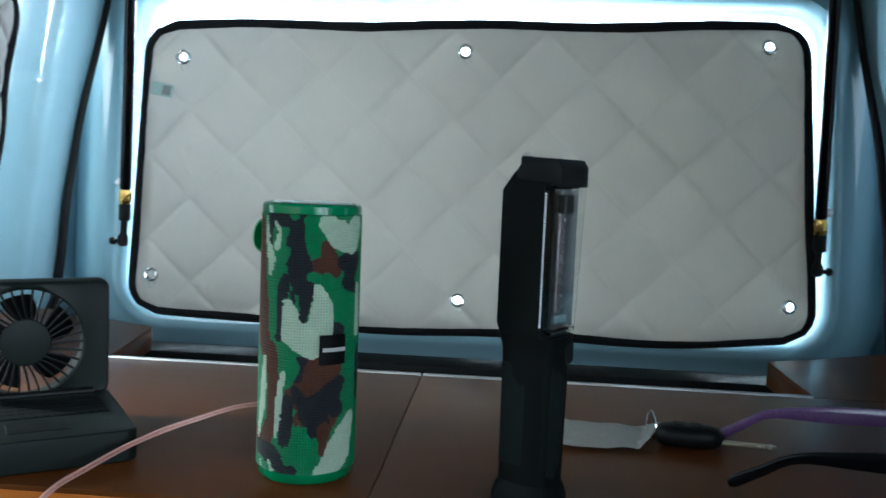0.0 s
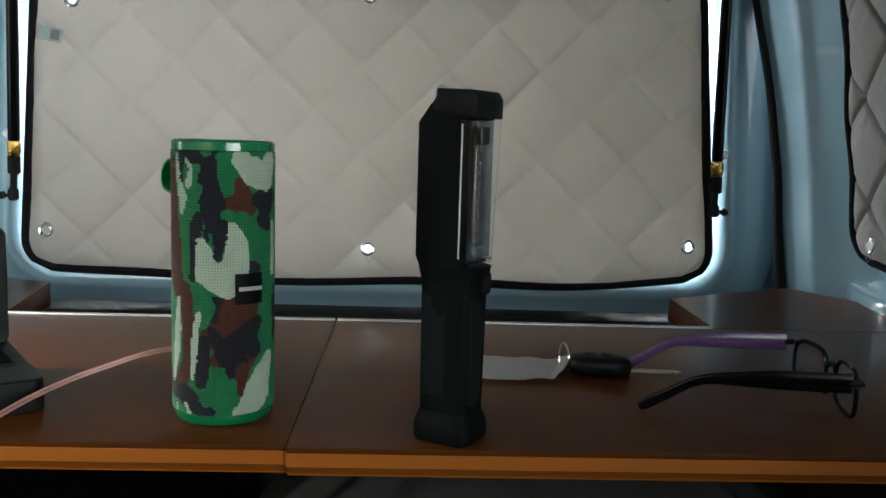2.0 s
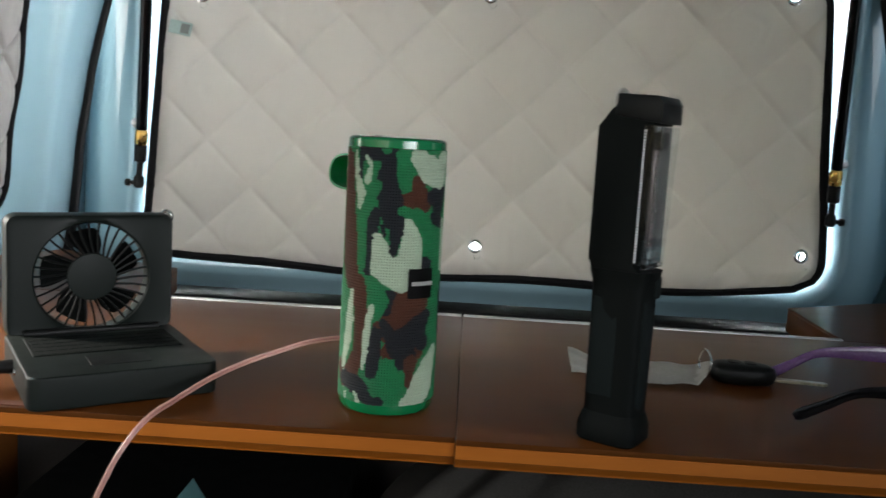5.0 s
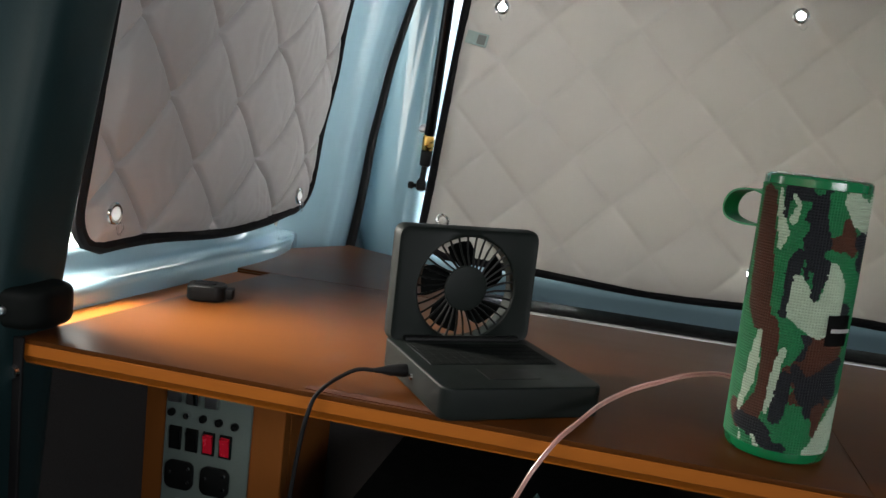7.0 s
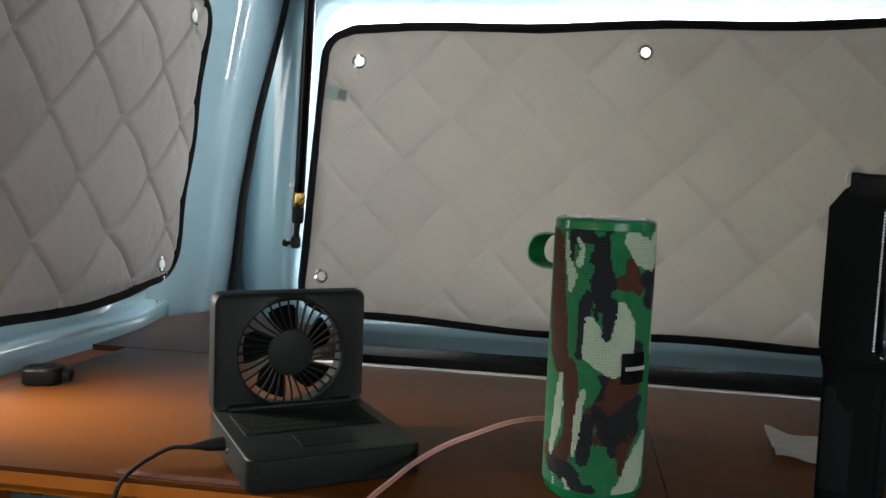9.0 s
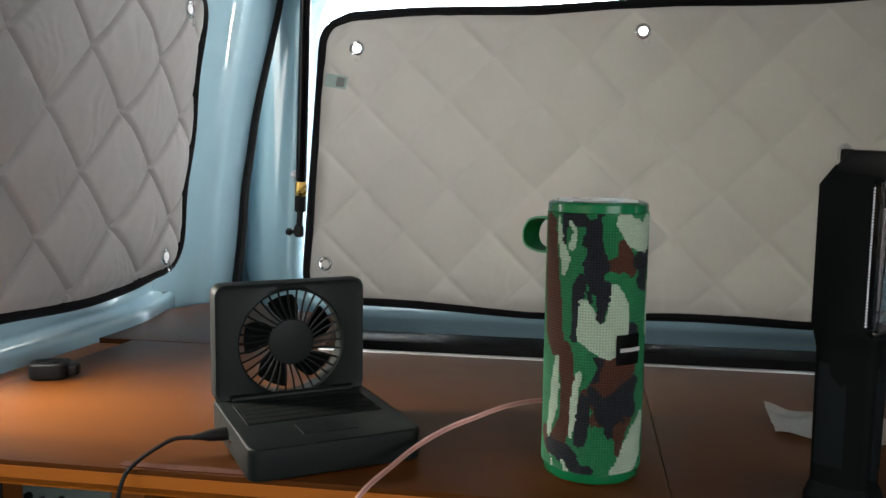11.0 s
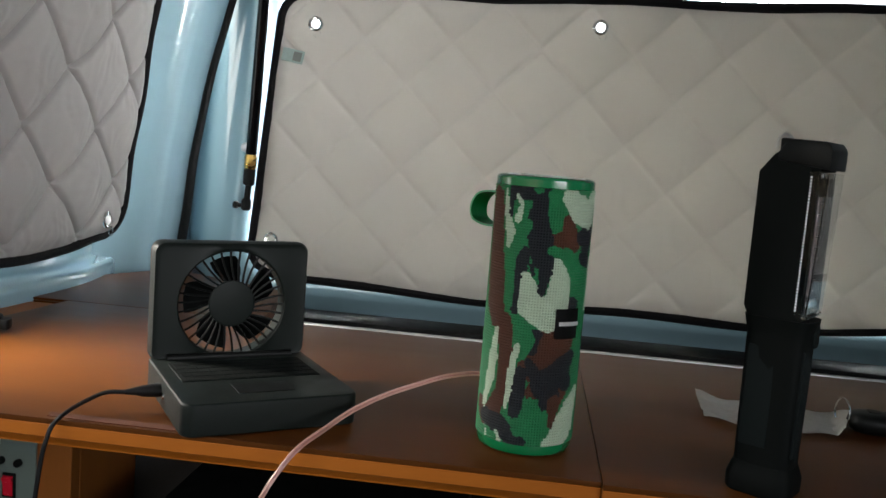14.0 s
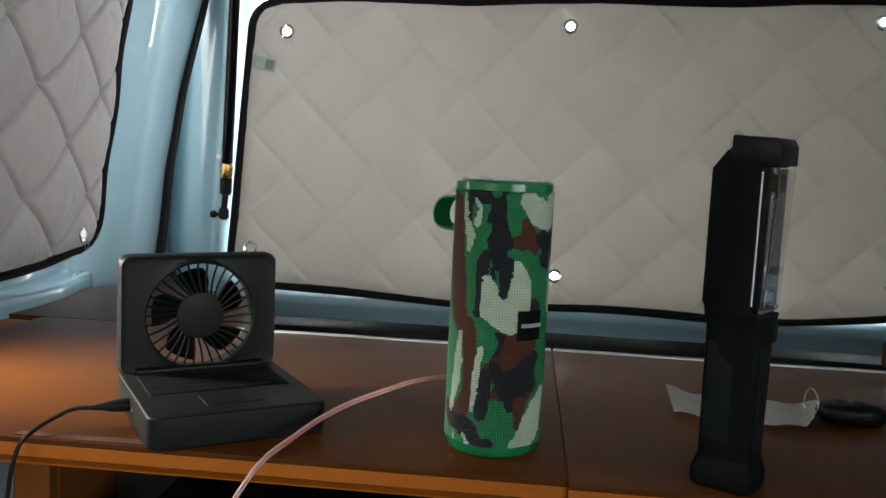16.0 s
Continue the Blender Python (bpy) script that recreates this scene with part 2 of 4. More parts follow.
def rounded(x0, x1, z0, z1, r, n=8):
    """A rounded rectangle as (a, b) pairs, counter-clockwise."""
    out = []
    for cx, cz, s in ((x1 - r, z0 + r, -90), (x1 - r, z1 - r, 0), (x0 + r, z1 - r, 90), (x0 + r, z0 + r, 180)):
        for k in range(n + 1):
            a = radians(s + 90 * k / n)
            out.append((cx + r * math.cos(a), cz + r * math.sin(a)))
    return out


def mix(a, b, t):
    return a + (b - a) * t


def smooth(t):
    t = max(0.0, min(1.0, t))
    return t * t * (3 - 2 * t)


# ---- the van's body ----
def across(x, side):
    """x of the near side (-1), or its mirror image on the other side (1)."""
    return x if side < 0 else 2 * MID - x


def pane_y(x, z):
    """How far back the rear window lies: it leans forward towards the roof and bows."""
    return 1.48 - 0.15 * (z - 0.74) - 0.020 * ((x - MID) / 0.5) ** 2


def on_pane(x, z, forward=0.0):
    """Brings a place of the upright plane y = 1.45 onto the leaning, bowed window."""
    y = pane_y(x, z)
    k = (y - 0.035) / 1.415
    return Vector((x * k, y - forward, 0.93 + (z - 0.93) * k))


def rear_opening(off):
    out = []
    for x, z in rounded(-0.545 - off, 0.605 + off, 0.684 - off, 1.214 + off, 0.06 + off, 10):
        t = (z - 0.668) / 0.54
        out.append((MID + (x - MID) * mix(1.0, 0.965, t), z))
    return out


def loops(rings, bm=None):
    bm = bm or bmesh.new()
    made = [[bm.verts.new(p) for p in r] for r in rings]
    for a, b in zip(made, made[1:]):
        for k in range(len(a)):
            bm.faces.new((a[k], a[(k + 1) % len(a)], b[(k + 1) % len(a)], b[k]))
    return bm


def divided(points, longest=0.05):
    """The same closed outline with long edges cut into short ones."""
    out = []
    for (a, b), (c, d) in zip(points, points[1:] + points[:1]):
        n = max(1, int(math.hypot(c - a, d - b) / longest))
        out += [(mix(a, c, k / n), mix(b, d, k / n)) for k in range(n)]
    return out


def build_tailgate():
    base = [divided(rear_opening(0.0))]
    rings = []
    # the last ring is an added skirt that keeps the backdrop's glow off the pillars
    for off, back in ((-0.012, 0.040), (-0.012, 0.034), (0.0, 0.024), (0.002, 0.004), (0.008, -0.006), (0.020, -0.010), (0.032, -0.004),
                      (0.040, 0.006), (0.060, 0.016), (0.085, 0.024), (0.12, 0.05), (0.15, 0.09), (0.155, 0.20)):
        ring = []
        for x, z in base[0]:
            # pushes the outline outwards from its own middle line
            cx = max(-0.48, min(0.54, x))
            cz = max(0.73, min(1.145, z))
            w = Vector((x - cx, z - cz))
            w = w.normalized() if w.length > 1e-6 else Vector((0, 0))
            p = on_pane(x + w.x * off, z + w.y * off, -back - 0.012)
            if off > 0.05:
                p.y = max(p.y, 1.412 + 0.2 * (off - 0.06))
            ring.append(p)
        rings.append(ring)
    ob = part("tailgate", loops(rings), PAINT, angle=50)
    tagged(ob, "light blue painted steel tailgate frame around the rear window", "tailgate", kind="structure")
    glass = bmesh.new()
    n = 20
    sheet(lambda u, v: on_pane(mix(-0.56, 0.62, u), mix(0.65, 1.225, v), -0.036), n, n, glass)
    sheet(lambda u, v: on_pane(mix(-0.56, 0.62, u), mix(0.65, 1.225, v), -0.040), n, n, glass)
    pane = part("window_rear", glass, LENS)
    pane.visible_shadow = False
    tagged(pane, "clear rear window glass behind the quilted cover", "window", kind="structure")
    out = part("backdrop_rear", box((-0.575, 1.575, 0.64), (0.625, 1.585, 1.225)), OUTSIDE)
    tagged(out, "overexposed white daylight outside the rear window", "backdrop", kind="structure")
    # black block in place of the shadow where the tailgate's sill curves away
    sill = part("sill_shade_strip", box((-0.62, 1.392, 0.30), (0.67, 1.47, 0.630), 0.012), RUBBER)
    tagged(sill, "black strip standing in for the shade below the rear window", "sill", kind="structure")


def wall_x(y):
    """The near side's wall: the body narrows towards the tailgate, then turns out under the pillar."""
    if y > 1.04:
        return -0.7633 + 0.096 * y - 0.9 * (y - 1.04) ** 2
    return -0.7633 + 0.096 * max(y, 0.6)


def tapered(p):
    """Turns the upright side plane inwards by the body's taper, seen from the middle of the van."""
    eye = Vector((-0.10, 0.03, 0.93))
    d = p - eye
    lean = 0.137 * (p.z - 0.737)
    k = (-0.711 + lean - 0.096 * 0.77 - eye.x) / (d.x - 0.096 * d.y)
    return eye + d * k


def edge_line(z):
    """Rear edge of the side window's cover."""
    return tapered(Vector((-0.711 + 0.137 * (z - 0.737), 1.325, z)))


def seal_line(z):
    bow = 0.016 * math.exp(-((z - 0.97) / 0.15) ** 2) + 0.006 * smooth((0.95 - z) / 0.1)
    return Vector((-0.640 + 0.166 * (z - 0.726) - bow, 1.40, z))


def build_pillar(side):
    def f(u, v):
        z = mix(0.62, 1.36, v)
        a, b = edge_line(z) + Vector((-0.045, 0.020, 0)), seal_line(z) + Vector((0.0, 0.012, 0))
        p = a.lerp(b, u)
        swell = 0.022 * math.sin(math.pi * u ** 1.3) ** 0.7 + 0.009 * math.exp(-((u - 0.62) / 0.09) ** 2) - 0.004 * math.exp(-((u - 0.85) / 0.07) ** 2)
        step = 0.0025 if z > 1.062 else 0.0
        p += Vector((0.62, -0.78, 0)) * (swell - step * math.sin(math.pi * u))
        return Vector((across(p.x, side) + (0.010 * (1 - u) if side > 0 else 0.0), p.y, p.z))
    ob = part("rear_pillar", sheet(f, 28, 120), PAINT, angle=60)
    tagged(ob, "glossy light blue painted steel rear pillar with a pressed seam", "pillar", kind="structure")
    line = [seal_line(z) + Vector((0.010, -0.002, 0)) for z in np.linspace(0.62, 1.36, 30)]
    line = [Vector((across(p.x, side), p.y, p.z)) for p in line]
    ob = part("door_seal", tube(line, [mix(0.0085, 0.0045, k / 29) for k in range(30)], 10), RUBBER)
    tagged(ob, "black rubber seal along the tailgate opening", "seal", kind="structure")
    # the return of the body behind the seal
    ob = part("pillar_return", sheet(lambda u, v: Vector((across(seal_line(mix(0.4, 1.36, v)).x + mix(-0.03, -0.045, u), side),
              mix(1.41, 1.66, u), mix(0.4, 1.36, v))), 3, 6), PAINT)
    tagged(ob, "light blue painted return of the rear pillar", "pillar", kind="structure")


# the wall's section: outwards from its inner face, and height; a pressed step carries the window
SIDE_PROFILE = [(-0.030, 0.0), (-0.012, 0.45), (-0.002, 0.66), (0.0, 0.690), (0.0, 0.706), (-0.0012, 0.7112), (-0.0040, 0.7146), (-0.0085, 0.7163),
                (-0.016, 0.7172), (-0.026, 0.7190), (-0.033, 0.7225), (-0.037, 0.7290), (-0.040, 0.7400), (-0.046, 0.7440)]


def build_side(side):
    name = "wall_left" if side < 0 else "wall_right"
    fine = glide([(x, 0, z) for x, z in SIDE_PROFILE], 3)
    bm = bmesh.new()
    ys = np.linspace(-1.7, 1.37, 90)
    rows = [[bm.verts.new((across(wall_x(y) + p.x, side), y, p.z)) for p in fine] for y in ys]
    for a, b in zip(rows, rows[1:]):
        for k in range(len(fine) - 1):
            bm.faces.new((a[k], b[k], b[k + 1], a[k + 1]))
    ob = part(name, bm, PAINT, angle=60)
    tagged(ob, "light blue painted steel side wall with a pressed sill", "wall", kind="structure")
    # above the side windows, and the panel beyond the window that lets daylight in
    ob = part(name + "_header", box((min(across(-0.76, side), across(-0.62, side)), -1.7, 1.22), (max(across(-0.76, side), across(-0.62, side)), 1.40, 1.36), 0.01), PAINT)
    tagged(ob, "light blue painted steel rail above the side windows", "wall", kind="structure")
    out = part("backdrop_side", box((min(across(-0.90, side), across(-0.89, side)), 0.70, 0.55), (max(across(-0.90, side), across(-0.89, side)), 1.40, 1.25)), SIDE_OUTSIDE if side < 0 else SHADED_OUTSIDE)
    tagged(out, "bright daylight outside the side window", "backdrop", kind="structure")
    foot = [(across(wall_x(y) + d, side), y) for y, d in ((0.40, 0.002), (0.60, 0.002), (0.838, 0.002), (0.838, 0.010), (0.60, 0.010), (0.40, 0.010))]
    ob = part("trim_panel", prism(foot, 0.0, 0.664), CARPET)
    tagged(ob, "dark trim panel on the wall under the table", "panel", kind="structure")
    # pillar between the side window and the sliding door
    def f(u, v):
        a = 2 * math.pi * u
        z = mix(0.0, 1.36, v)
        y = 0.632 + 0.10 * (z - 0.76)
        cx = -0.69 + 0.11 * max(0, z - 0.76)
        sx, sy = 0.034, 0.046
        c, s = math.cos(a), math.sin(a)
        p = (abs(c) ** 0.5 * (1 if c > 0 else -1) * sx, abs(s) ** 0.5 * (1 if s > 0 else -1) * sy)
        return Vector((across(cx + p[0], side), y + p[1], z))
    ob = part("middle_pillar", sheet(f, 32, 24, wrap=True), DARK_PAINT)
    tagged(ob, "dark teal pillar beside the side window", "pillar", kind="structure")


def build_shell():
    ob = part("floor", box((-0.80, -1.8, -0.06), (0.85, 1.75, 0.0)), CARPET)
    tagged(ob, "dark carpeted van floor", "floor", kind="structure")
    ob = part("ceiling", box((-0.80, -1.8, 1.36), (0.85, 1.75, 1.42)), HEADLINER)
    tagged(ob, "pale grey fabric headliner", "ceiling", kind="structure")
    # bulkhead with the windscreen's opening: four pieces
    bm = box((-0.80, -1.72, 0.0), (0.85, -1.66, 0.90))
    for lo, hi in (((-0.80, -1.72, 1.34), (0.85, -1.66, 1.36)), ((-0.80, -1.72, 0.90), (-0.68, -1.66, 1.34)), ((0.04, -1.72, 0.90), (0.85, -1.66, 1.34))):
        b2 = box(lo, hi)
        me = bpy.data.meshes.new("tmp")
        b2.to_mesh(me)
        b2.free()
        bm.from_mesh(me)
        bpy.data.meshes.remove(me)
    ob = part("wall_front", bm, DARK_PAINT)
    tagged(ob, "dark dashboard wall below the windscreen", "wall", kind="structure")
    for side in (-1, 1):
        lo, hi = sorted((across(-0.80, side), across(-0.775, side)))
        ob = part("outer_skin", box((lo, -1.7, 0.0), (hi, 0.60, 0.737)), DARK_PAINT)
        tagged(ob, "dark inner skin of the van's side", "wall", kind="structure")
    ob = part("wall_right_window_blind", box((across(-0.77, 1) - 0.01, -0.12, 0.737), (across(-0.77, 1), 0.62, 1.22)), HEADLINER)
    tagged(ob, "pale blind over the far side window", "blind", kind="structure")


build_tailgate()
for s in (-1, 1):
    build_pillar(s)
    build_side(s)
build_shell()


# ---- quilted window covers ----
def stitched(a, b, half_a, half_b, groove=0.30, power=0.34, width=0.11, slack=0.035):
    """0 on the crossing seams, 1 in the middle of a diamond."""
    wob = slack * noise.noise(Vector((a * 7, b * 7, 0.3)))
    u, v = a / (2 * half_a) + b / (2 * half_b) + wob, a / (2 * half_a) - b / (2 * half_b) - wob
    a, b = abs(math.sin(math.pi * u)), abs(math.sin(math.pi * v))
    return (a * b) ** power - groove * math.exp(-(min(a, b) / width) ** 2)


def corner_inset(d, r):
    return r - math.sqrt(max(0.0, r * r - (r - d) ** 2)) if d < r else 0.0


def cover_mesh(f, nu, nv, holes):
    """f(u, v, w): w = 1 in front, 0 at the back."""
    bm = bmesh.new()
    sheet(lambda u, v: f(u, v, 1), nu, nv, bm)
    sheet(lambda u, v: f(u, v, 0), nu // 2, nv // 2, bm)
    # eyelets: the cloth is cut away under each clip
    gone = [q for q in bm.faces if any((q.calc_center_median() - h).length < 0.0125 and math.hypot(*[(q.calc_center_median() - h)[k] for k in ax]) < 0.0076 for h, ax in holes)]
    bmesh.ops.delete(bm, geom=gone, context="FACES")
    return bm


def rim(f, nu, nv):
    pts = [f(k / nu, 0, 0.5) for k in range(nu)] + [f(1, k / nv, 0.5) for k in range(nv)]
    return pts + [f(1 - k / nu, 1, 0.5) for k in range(nu)] + [f(0, 1 - k / nv, 0.5) for k in range(nv)]


def rear_cover(u, v, w):
    h = 0.49
    c = corner_inset(min(v, 1 - v) * h, 0.045)
    x = mix(mix(-0.533, -0.499, v) + c, mix(0.588, 0.548, v) - c, u)
    low = 0.676 + 0.016 * abs((x - MID) / 0.55) ** 4 + 0.003 * math.sin(x * 14)
    z = mix(low, 1.171 + 0.024 * x + 0.002 * math.sin(x * 17 + 1), v)
    puff = 0.0
    if w > 0.9:
        edge = min(1.0, min(u, 1 - u) * 1.1 / 0.03, min(v, 1 - v) * h / 0.03)
        puff = 0.0100 * stitched(x + 0.215, z - 0.95, 0.0725, 0.0715, 0.20, 0.42, 0.09) * smooth(edge) + 0.004 * noise.noise(Vector((x * 5, z * 5, 2))) + crease(x, z, 0.0007)
    return on_pane(x, z, 0.004 + 0.005 * w + puff)


def crease(a, b, depth):
    """Fine slack folds of the cloth between the seams."""
    n = noise.noise(Vector((a * 16, b * 16, 8)))
    return depth * (noise.noise(Vector((a * 60 + 3 * n, b * 22, 1))) + 0.6 * noise.noise(Vector((a * 25, b * 70 + 3 * n, 6))))


def seam_y(y):
    """The diamonds are cut a little wider towards the rear edge."""
    return y - 1.038 - 0.004 * smooth((y - 1.0) / 0.1) - 0.019 * smooth((y - 1.10) / 0.07)


def side_stitch(y, z):
    return stitched(seam_y(y), z - 0.909, 0.078, 0.079, 0.85, 0.40, 0.085, 0.010)


def side_x(z, inward):
    return -0.711 + 0.137 * (z - 0.737) - 0.006 + inward


def side_cover(u, v, w, side=-1):
    h = 0.45
    c = corner_inset(min(v, 1 - v) * h, 0.05)
    z0 = 0.740 + 0.005 * math.sin(u * 7 + 0.6) - 0.006 * u + 0.006 * smooth((u - 0.8) / 0.2)
    z = mix(z0, 1.19, v)
    y = mix(0.755 + c, 1.346 - c + 0.004 * math.sin(v * 16), u)
    puff = 0.006 * w - 0.006
    if w > 0.9:
        edge = min(1.0, min(u, 1 - u) * 0.57 / 0.03, min(v, 1 - v) * h / 0.03)
        puff = 0.0120 * side_stitch(y, z) * smooth(edge) + 0.003 * noise.noise(Vector((y * 6, z * 6, 5))) + crease(y, z, 0.0011)
    p = tapered(Vector((side_x(z, 0.0), y, z))) + puff * Vector((0.995, -0.096, -0.13))
    return Vector((across(p.x, side) + (0.010 if side > 0 else 0.0), p.y, p.z))


def seam_lines(side):
    """Sewing thread in the crossing grooves of a side cover, darkened as crease shade."""
    out = []
    for way in (1, -1):
        for k in range(-8, 9):
            line = []
            for y in np.linspace(0.785, 1.325, 70):
                z = 0.909
                for _ in range(5):
                    wob = 0.010 * noise.noise(Vector((seam_y(y) * 7, (z - 0.909) * 7, 0.3)))
                    z = 0.909 + way * (k - seam_y(y) / 0.156 - way * wob) * 0.158
                if 0.768 < z < 1.172:
                    puff = 0.0120 * side_stitch(y, z) + 0.003 * noise.noise(Vector((y * 6, z * 6, 5)))
                    p = tapered(Vector((side_x(z, 0.0), y, z))) + (puff + 0.0022) * Vector((0.995, -0.096, -0.13))
                    line.append(Vector((across(p.x, side) + (0.010 if side > 0 else 0.0), p.y, p.z)))
            if len(line) > 3:
                out.append(line)
    return out


def eyelet_clip(label, m, cup=None):
    """A clear suction cup in a bright eyelet, with a small loop under it."""
    ob = thing("cover_clip", label, "clip", m, "clips of the window covers")
    part("eyelet", lathe([(0.0066, 0.0), (0.0076, 0.0016), (0.0100, 0.0020), (0.0118, 0.0008), (0.0120, -0.0010), (0.0066, -0.0010)], 28, True), CHROME, ob)
    cap = part("cup", lathe([(0, 0.0040), (0.004, 0.0036), (0.0060, 0.0020), (0.0070, 0.0), (0, 0.0)], 24), cup or LENS, ob, "clear suction cup")
    cap.visible_shadow = False
    loop = [Vector((0.004 + 0.0050 * math.cos(a), -0.016 + 0.0062 * math.sin(a), 0.004)) for a in np.linspace(0, 2 * math.pi, 18)[:-1]]
    part("loop", tube(loop, 0.0010, 6, closed=True), LENS, ob)
    return ob


REAR_CLIPS = ((-0.440, 1.106), (0.018, 1.129), (0.490, 1.150), (-0.493, 0.748), (0.018, 0.731), (0.545, 0.747))
SIDE_CLIPS = ((0.79, 0.786), (1.262, 0.776), (1.255, 1.146))


def side_place(y, z, side, inward=0.0):
    p = tapered(Vector((-0.711 + 0.137 * (z - 0.737), y, z))) + (inward - 0.001) * Vector((0.995, -0.096, -0.13))
    return Vector((across(p.x, side) + (0.010 if side > 0 else 0.0), p.y, p.z))


def build_covers():
    holes = [(on_pane(x, z, 0.011), (0, 2)) for k, (x, z) in enumerate(REAR_CLIPS) if k != 3]
    ob = thing("window_cover", "grey diamond-quilted rear window cover with black binding", "window cover")
    part("quilt", cover_mesh(rear_cover, 300, 136, holes), QUILT, ob, "grey quilted fabric panel", angle=80)
    part("binding", tube(rim(rear_cover, 90, 40), 0.0078, 8, closed=True, squash=((0, 1, 0), 1.0)), BINDING, ob, "black fabric binding tape")
    for side in (-1, 1):
        f = lambda u, v, w, s=side: side_cover(u, v, w, s)
        holes = [(side_place(y, z, side), (1, 2)) for y, z in SIDE_CLIPS]
        ob = thing("window_cover", "grey diamond-quilted side window cover with black binding", "window cover")
        part("quilt", cover_mesh(f, 300, 240, holes), SIDE_QUILT, ob, "grey quilted fabric panel", angle=80)
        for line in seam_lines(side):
            part("seam", tube(line, 0.0015, 6), SEAM_SHADE, ob, "sewn seam darkened as crease shade")
        part("binding", tube(rim(f, 60, 50), 0.0075, 8, closed=True), BINDING, ob, "black fabric binding tape")
    for x, z in REAR_CLIPS:
        eyelet_clip("bright chrome eyelet clip on the grey quilted rear cover", Matrix.Translation(on_pane(x, z, 0.0205)) @ pose(0, 0, 0, 90 - 7, 0, 0))
    for side in (-1, 1):
        for y, z in SIDE_CLIPS:
            turn = Matrix(((0, 0, 1, 0), (1, 0, 0, 0), (0, 1, 0, 0), (0, 0, 0, 1))) if side < 0 else Matrix(((0, 0, -1, 0), (-1, 0, 0, 0), (0, 1, 0, 0), (0, 0, 0, 1)))
            eyelet_clip("bright chrome eyelet clip on a grey quilted side cover", Matrix.Translation(side_place(y, z, side, 0.0130)) @ turn, FROSTED)
    p = on_pane(-0.474, 1.052, 0.0205)
    tag = thing("cover_tag", "small grey fabric tag sewn on the quilted cover", "tag", Matrix.Translation(p) @ pose(0, 0, 0, -6, 10, 0))
    part("cloth", box((-0.019, -0.0012, -0.010), (0.017, 0.0004, 0.011), 0.0004, 1), material("tag_cloth", (0.26, 0.34, 0.32), 0.6), tag)
    part("print", box((0.000, -0.0022, -0.007), (0.0135, -0.0012, 0.008), 0.0003, 1), material("tag_print", (0.14, 0.15, 0.14), 0.6), tag, "dark printed square")


build_covers()


# ---- the table and what carries it ----
FRONT, LEFT_FRONT, BACK = 0.605, 0.6095, 1.018


def slanted(bm, x0, x1):
    """Lets the outer end of a leaf follow the narrowing van."""
    for v in bm.verts:
        if x0 < -0.5 and v.co.x < x0 + 0.05:
            v.co.x += 0.105 * (v.co.y - FRONT)
        if x1 > 0.5 and v.co.x > x1 - 0.05:
            v.co.x -= 0.105 * (v.co.y - FRONT)
    return bm


def table_leaf(name, x0, x1, label, front):
    """A veneered board with a bevelled lipping along its front."""
    ob = thing(name, label, "table", kind="")
    a, b = x0 + 0.0003, x1 - 0.0003
    part("board", slanted(box((a, front + 0.009, TOP - 0.020), (b, BACK - 0.003, TOP - 0.0042), 0.0010, 1), x0, x1), TABLE_WOOD, ob, "reddish brown veneered board")
    part("veneer", slanted(box((a, front - 0.0008, TOP - 0.0041), (b, BACK - 0.003, TOP), 0.0005, 2), x0, x1), TABLE_WOOD, ob, "reddish brown varnished top layer")
    prof = [(front + 0.009, TOP - 0.0042), (front + 0.0006, TOP - 0.0042), (front, TOP - 0.0050), (front, TOP - 0.0142), (front + 0.0030, TOP - 0.0165),
            (front + 0.0085, TOP - 0.0222), (front + 0.0090, TOP - 0.0235)]
    part("lipping", prism(prof, a, b, axis="x"), EDGE_WOOD, ob, "orange-brown wooden front edge", angle=20)
    part("edge_trim", box((max(x0 + 0.001, -0.375), BACK - 0.003, TOP - 0.018), (min(x1 - 0.001, 0.444), BACK + 0.0025, TOP + 0.0022), 0.0022, 4), DULL_ALU, ob, "thin bright metal strip")
    return ob


